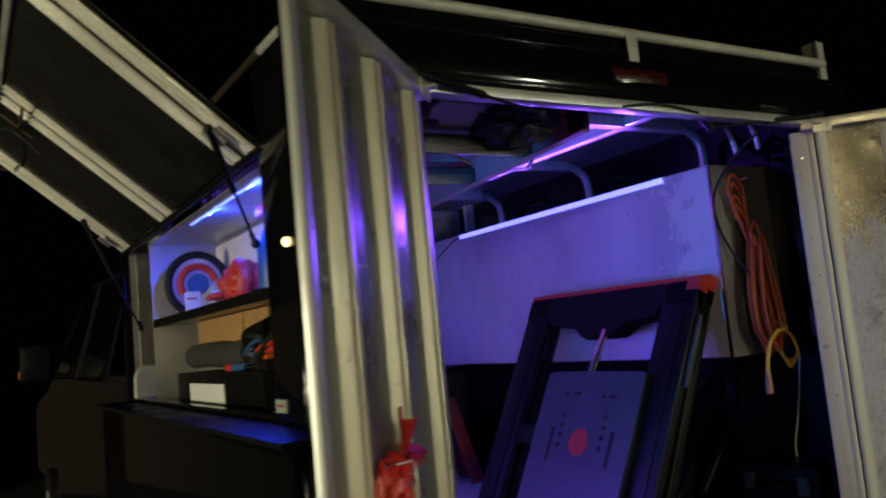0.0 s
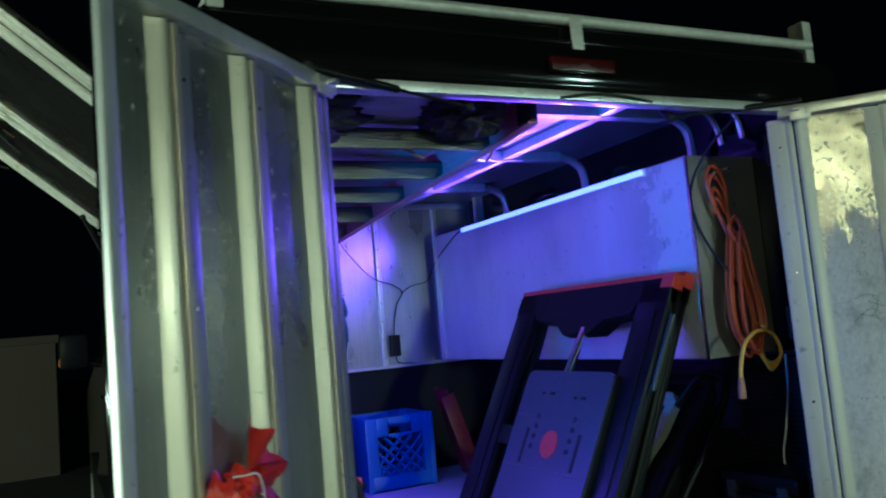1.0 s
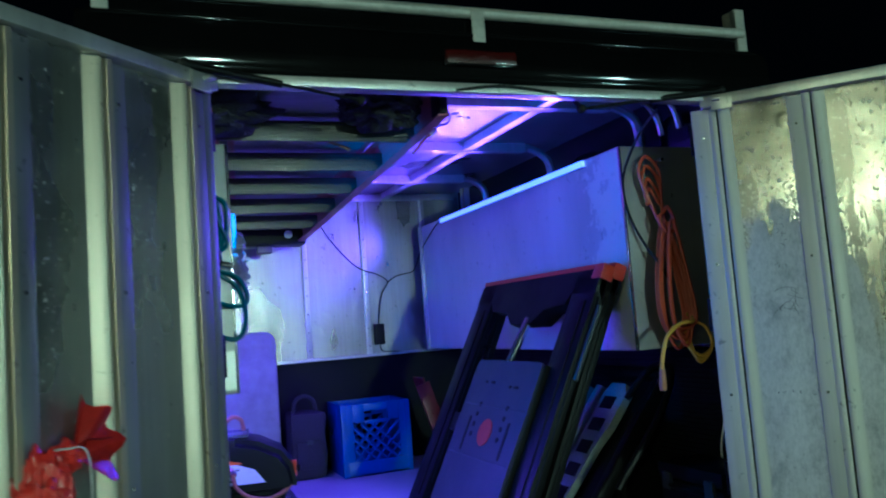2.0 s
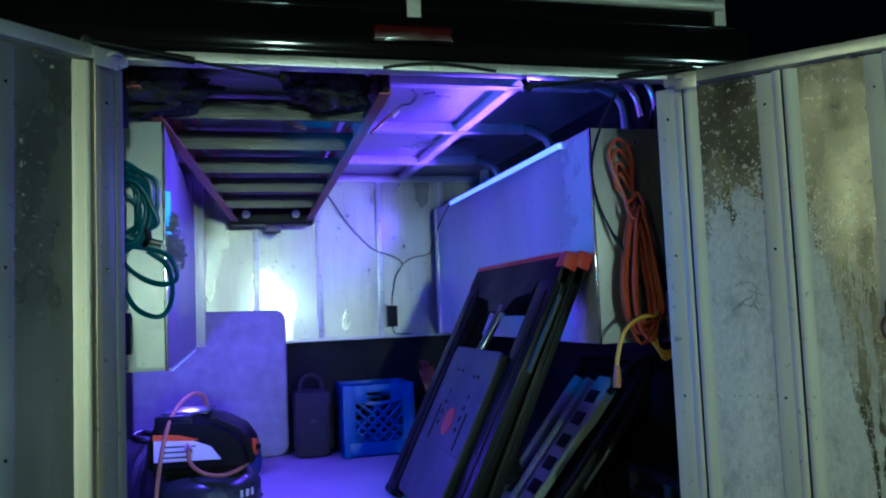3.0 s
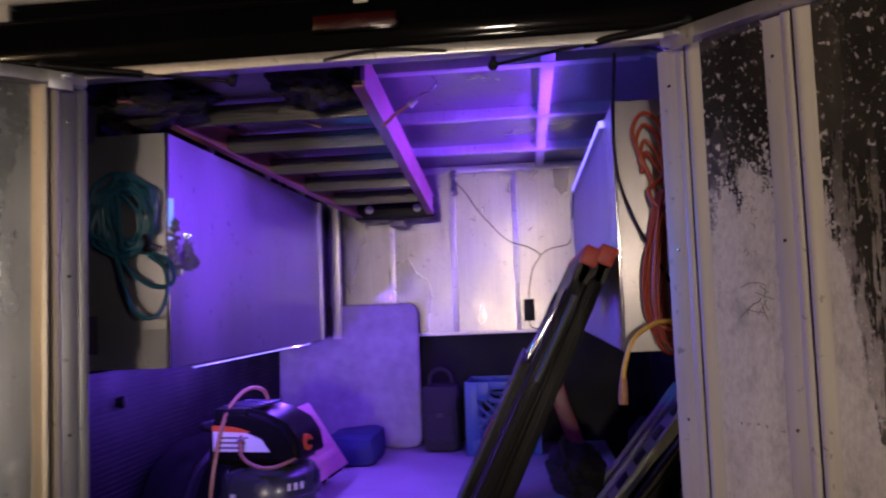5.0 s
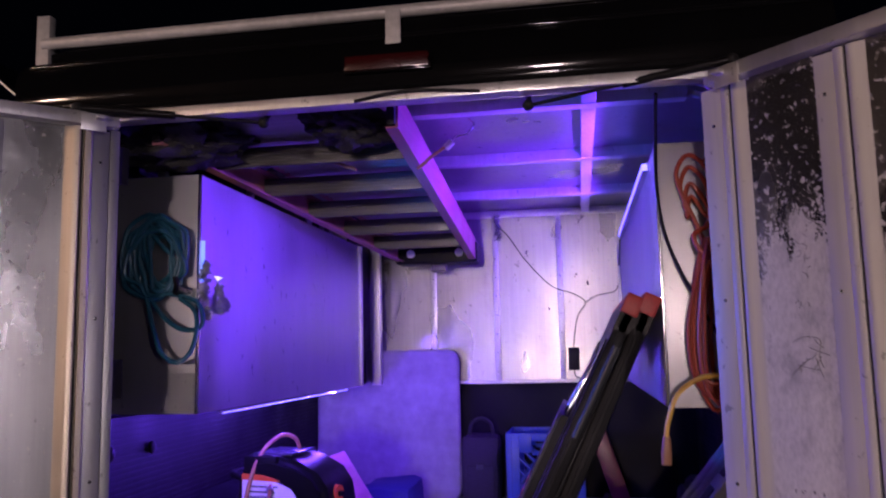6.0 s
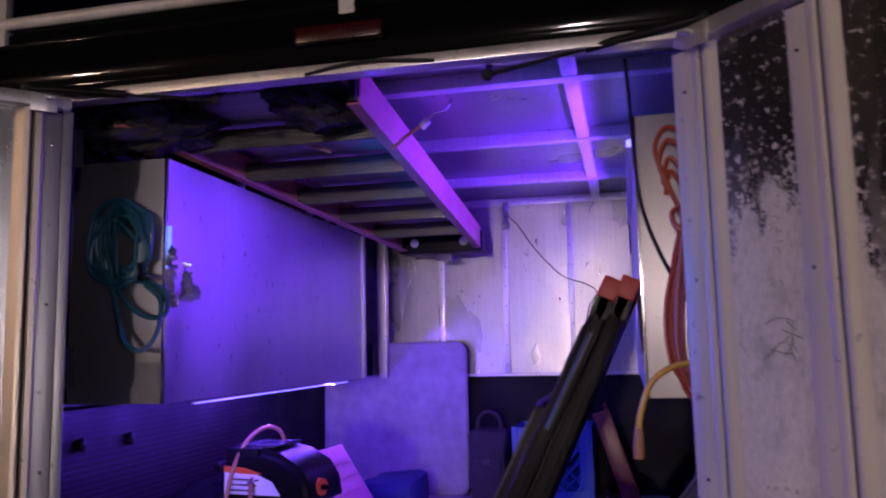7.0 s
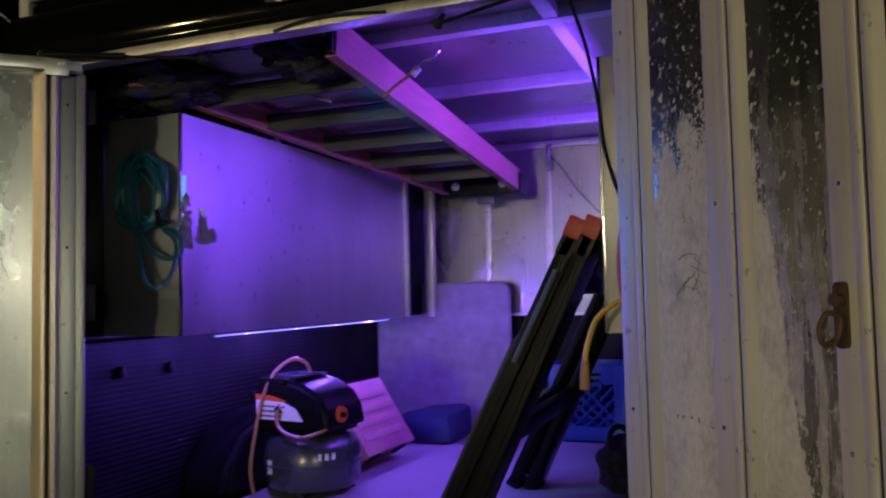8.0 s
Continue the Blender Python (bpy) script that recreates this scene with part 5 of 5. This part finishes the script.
part("vent_block", mesh(box(-0.135, -0.02, -0.112, 0.09, 0.135, 0.182, 0.008, shroud_m)), BLACK, shroud)
# paler glossy plate added in place of the sheen on the shroud's top
part("top_sheen", mesh(box(-0.12, 0.02, -0.08, 0.08, 0.182, 0.187, 0.006, shroud_m)), TANK, shroud)
part("side_handle", mesh(tube([shroud_m @ Vector(p) for p in ((-0.15, -0.06, 0.10), (-0.205, -0.06, 0.115), (-0.215, 0.0, 0.118), (-0.205, 0.06, 0.115), (-0.15, 0.06, 0.10))], 0.011, 6, 8)), BLACK, comp)
part("knob", mesh(rod((1.185, 2.395, 1.058), (1.226, 2.384, 1.058), 0.029, 0.026, 16)), ORANGE_PL, comp, "orange regulator knob")
part("gauge", mesh(rod((1.222, 2.385, 1.058), (1.238, 2.380, 1.058), 0.010, 0.009, 16)), BLACK, comp)
part("coupler", mesh(rod((1.02, 2.335, 1.085), (1.022, 2.315, 1.075), 0.012)), CHROME, comp)
part("hose", mesh(tube([(1.022, 2.315, 1.075), (1.03, 2.30, 1.035), (1.07, 2.29, 1.005), (1.13, 2.295, 0.995), (1.19, 2.325, 1.015), (1.215, 2.37, 1.045)], 0.0062, 8, 8)), COPPER, comp, "amber pressure hose")
part("hose", mesh(tube([(1.075, 2.44, 1.19), (1.065, 2.42, 1.225), (1.03, 2.39, 1.235), (0.985, 2.36, 1.195), (0.955, 2.335, 1.12), (0.935, 2.315, 1.0), (0.925, 2.30, 0.88), (0.93, 2.31, 0.80)], 0.0066, 8, 8)), COPPER, comp, "amber pressure hose")
for k, w in enumerate((0.010, 0.012, 0.012)):
    a = radians(-52 + k * 8)
    p = Vector((cc[0] + 0.1655 * math.cos(a), cc[1] + 0.1655 * math.sin(a), ZF + 0.138))
    part("maker_mark", mesh(box(-w / 2, w / 2, -0.001, 0.0012, -0.011, 0.011, 0, Matrix.Translation(p) @ pose(0, 0, 0, 0, 0, -52 + k * 8 + 90))), WHITE, comp, "pale maker mark", smooth=False)
part("rating_plate", mesh(box(-0.012, 0.012, -0.001, 0.0012, -0.022, 0.022, 0, Matrix.Translation((cc[0] + 0.1655 * math.cos(radians(-118)), cc[1] + 0.1655 * math.sin(radians(-118)), ZF + 0.10)) @ pose(0, 0, 0, 0, 0, -28))), WHITE, comp, "small rating plate", smooth=False)

# red tool case tipped against the wheel well, and a bag
case = thing("tool_case", (1.08, 2.85, ZF), "red tool case with a pale lid, tipped on its side", "tool case")
km = axes((1.160, 2.68, 0.875), (0.06, 1, 0.0), (-0.52, 0, 0.80))
part("body", mesh(box(-0.01, 0.36, -0.02, 0.27, -0.10, -0.025, 0.012, km)), RED, case)
part("lid", mesh(box(-0.012, 0.362, -0.022, 0.272, -0.025, 0.010, 0.008, km)), PALE_LID, case, "pale ribbed lid")
for k in range(4):
    part("lid_rib", mesh(box(0.02, 0.33, 0.03 + k * 0.055, 0.06 + k * 0.055, 0.010, 0.0135, 0.0015, km)), PALE_LID, case)
for a in (0.07, 0.27):
    part("clasp", mesh(box(a - 0.02, a + 0.02, -0.030, -0.018, -0.055, 0.0, 0.003, km)), BLACK, case)
bag = mesh(box(1.02, 1.26, 3.28, 3.62, ZF, 0.925, 0.045))
bmesh.ops.subdivide_edges(bag, edges=bag.edges[:], cuts=2, use_grid_fill=True)
for v in bag.verts:
    if v.co.z > ZF + 0.01:
        v.co += 0.014 * Vector((noise.noise(v.co * 9), noise.noise(v.co * 9 + Vector((5, 0, 0))), noise.noise(v.co * 9 + Vector((0, 7, 0)))))
single("tool_bag", bag, BLUE_BAG, "slumped dark blue canvas bag on the mat", "bag")

# red rag tied to the open door
rag = thing("red_rag", (0.65, 1.29, 1.2), "bright red plastic rag knotted on the door rib", "rag")
rx = Vector((0.68, -0.732, 0))


def strip_of_film(points, width, seed):
    bm = bmesh.new()
    path = smooth_path(points, 6)
    cols = 7
    rows = []
    for i, p in enumerate(path):
        u = i / (len(path) - 1)
        wd = width[0] + (width[1] - width[0]) * u
        row = []
        for k in range(cols):
            s = (k / (cols - 1) - 0.5) * wd
            q = p + Vector((-0.732, -0.681, 0)) * s + rx * (0.014 * math.sin(k * 1.9 + u * 5 + seed))
            row.append(bm.verts.new(q + 0.006 * Vector((noise.noise(q * 30), noise.noise(q * 30 + Vector((9, 0, 0))), noise.noise(q * 30 + Vector((0, 9, 0)))))))
        rows.append(row)
    for a, b in zip(rows, rows[1:]):
        for k in range(cols - 1):
            bm.faces.new((a[k], a[k + 1], b[k + 1], b[k]))
    bmesh.ops.solidify(bm, geom=bm.faces[:], thickness=0.0015)
    return bm


kn = Vector((0.652, 1.286, 1.312))
part("knot", mesh(crumple(kn, (0.024, 0.024, 0.026), 2.2, 4, 0.4)), RAG, rag)
part("upper_flap", strip_of_film([kn, kn + Vector((0.016, 0.004, 0.014)), kn + Vector((0.036, 0.012, 0.020)), kn + Vector((0.060, 0.024, 0.018))], (0.02, 0.02), 1), RAG, rag)
fan = bmesh.new()
rings = []
for i in range(9):
    u = i / 8
    ring = []
    for k in range(17):
        a = radians(-38 + 118 * k / 16)
        r_ = 0.012 + 0.082 * u * (1 + 0.10 * math.sin(k * 1.3))
        q = kn + Vector((0.732, 0.681, 0)) * (r_ * math.cos(a)) + Vector((0, 0, 1)) * (r_ * math.sin(a)) + rx * (0.012 + 0.012 * u * math.sin(k * 1.1 + 1.5))
        ring.append(fan.verts.new(q))
    rings.append(ring)
for a, b in zip(rings, rings[1:]):
    for k in range(16):
        fan.faces.new((a[k], a[k + 1], b[k + 1], b[k]))
bmesh.ops.solidify(fan, geom=fan.faces[:], thickness=0.0015)
part("fan_flap", fan, RAG, rag)
part("bunched_tail", mesh(crumple(kn + Vector((-0.040, -0.045, -0.075)), (0.045, 0.034, 0.080), 5.5, 5, 0.42)), RAG, rag)
part("bunched_tail", mesh(crumple(kn + Vector((-0.075, -0.070, -0.150)), (0.050, 0.036, 0.080), 7.1, 5, 0.42)), RAG, rag)
part("bunched_tail", mesh(crumple(kn + Vector((-0.012, -0.030, -0.120)), (0.030, 0.028, 0.085), 3.3, 5, 0.42)), RAG, rag)
part("string", mesh(tube([kn + Vector((-0.025, -0.024, 0.012)), kn + Vector((0, -0.03, 0.014)), kn + Vector((0.03, -0.012, 0.004)), kn + Vector((0.034, 0.0, -0.08)), kn + Vector((0.015, -0.005, -0.15))], 0.0016, 6, 6)), WHITE, rag, "white string")

# ---- things in the side box, seen under the raised hatch ----
disc = thing("cable_reel", (0.86, 3.25, 1.667), "black ring reel with red and pale inner parts", "reel")
part("ring", mesh(tube([(0.858 + 0.112 * math.cos(k * math.tau / 16), 3.25, 1.795 + 0.115 * math.sin(k * math.tau / 16)) for k in range(16)], 0.015, 3, 10, True)), RUBBER, disc)
part("face", mesh(rod((0.858, 3.262, 1.795), (0.858, 3.250, 1.795), 0.104, seg=36)), PURPLE, disc, "pale disc face")
part("red_band", mesh(tube([(0.858 + 0.068 * math.cos(radians(a)), 3.244, 1.795 + 0.068 * math.sin(radians(a))) for a in range(10, 215, 20)], 0.014, 3, 8)), RED, disc, "red band")
part("blue_hub", mesh(rod((0.858, 3.250, 1.795), (0.858, 3.236, 1.795), 0.040, seg=24)), CRATE, disc, "blue hub")
part("tag", mesh(box(0.800, 0.858, 3.225, 3.230, 1.690, 1.765, 0.001)), WHITE, disc, "pale tag")
part("tag_bar", mesh(box(0.808, 0.845, 3.2235, 3.225, 1.735, 1.742)), RED, disc, smooth=False)
jar = thing("canvas_pouch", (0.87, 2.95, 1.667), "grey canvas pouch slumped on the shelf", "pouch")
part("bag", mesh(crumple((0.88, 2.95, 1.715), (0.07, 0.10, 0.052), 2.9, 4, 0.35)), GREY_GREEN, jar)
cap_ = thing("baseball_cap", (0.83, 2.62, 1.667), "red cloth cap with a blue crown", "cap")
part("crown", mesh(crumple((0.84, 2.60, 1.735), (0.075, 0.10, 0.065), 6.1, 4, 0.22)), RED, cap_)
part("peak", mesh(crumple((0.80, 2.72, 1.705), (0.05, 0.07, 0.014), 1.1, 3, 0.15)), RED, cap_)
wires = random.Random(21)
for w_ in range(5):
    y_ = 2.08 + 0.09 * w_
    pts = [(0.76 + wires.uniform(0, 0.08), y_ + wires.uniform(-0.10, 0.14), 1.475 + wires.uniform(0.0, 0.10)) for _ in range(6)]
    single("tool_lead", mesh(tube(pts, 0.006 + 0.002 * (w_ % 3), 7, 8)), (RUBBER, RED, RUBBER, CRATE, CHROME)[w_], "tangled tool lead lying on the tray", "lead", "tool leads")

single("cardboard_box", mesh(box(0.86, 0.98, 2.46, 3.30, 1.50, 1.650, 0.004), box(0.855, 0.861, 2.7, 2.74, 1.50, 1.649)), CARD, "brown cardboard box under the shelf", "box")
tray = thing("parts_tray", (0.85, 2.8, 1.35), "dark drawer tray loaded with hand tools", "tray")
part("body", mesh(box(0.76, 0.98, 2.25, 3.25, 1.349, 1.46, 0.006)), BLACK, tray)
part("white_insert", mesh(box(0.756, 0.762, 2.62, 3.05, 1.36, 1.425, 0.002)), WHITE, tray, "white front card")
single("rolled_cloth", mesh(tube([(0.83, 3.22, 1.515), (0.83, 3.0, 1.52), (0.84, 2.75, 1.512), (0.84, 2.55, 1.52)], 0.045, 5, 12)), CLOTH, "rolled dark cloth lying on the tray", "cloth", "cloths")
spray = thing("spray_bottle", (0.80, 2.30, 1.667), "blue and red spray bottle on the shelf", "bottle")
part("bottle", mesh(lathe([(0.045, 0.0), (0.050, 0.02), (0.050, 0.13), (0.03, 0.18), (0.016, 0.20), (0.016, 0.23)], (0.82, 2.24, 1.667), 20)), CRATE, spray)
part("nozzle", mesh(box(0.80, 0.84, 2.22, 2.34, 1.897, 1.93, 0.008)), RED, spray)
single("tape_roll", mesh(tube([(0.80 + 0.0 * k, 2.52 + 0.05 * math.cos(k * math.tau / 12), 1.735 + 0.05 * math.sin(k * math.tau / 12)) for k in range(12)], 0.022, 3, 8, True)), RED, "red roll of tape standing on the shelf", "tape")
drill = thing("cordless_drill", (0.81, 2.35, 1.46), "black and orange cordless drill on the tray", "drill")
part("body", mesh(rod((0.80, 2.45, 1.56), (0.80, 2.26, 1.585), 0.030, 0.026)), BLACK, drill)
part("grip", mesh(box(0.785, 0.815, 2.28, 2.33, 1.465, 1.57, 0.010)), ORANGE_PL, drill, "orange grip")
part("chuck", mesh(rod((0.80, 2.45, 1.56), (0.80, 2.51, 1.552), 0.018, 0.010)), CHROME, drill)
part("battery", mesh(box(0.775, 0.825, 2.25, 2.36, 1.461, 1.495, 0.006)), BLACK, drill)
for k, (y, c) in enumerate(((2.62, RED), (2.55, CRATE), (2.42, CHROME))):
    tool = thing("screwdriver", (0.77, y, 1.462), "hand tool lying across the tray", "screwdriver", "hand tools")
    part("handle", mesh(rod((0.775, y, 1.474), (0.785, y - 0.10, 1.478), 0.012, 0.010)), c, tool)
    part("shaft", mesh(rod((0.785, y - 0.10, 1.478), (0.80, y - 0.20, 1.474), 0.004)), CHROME, tool)
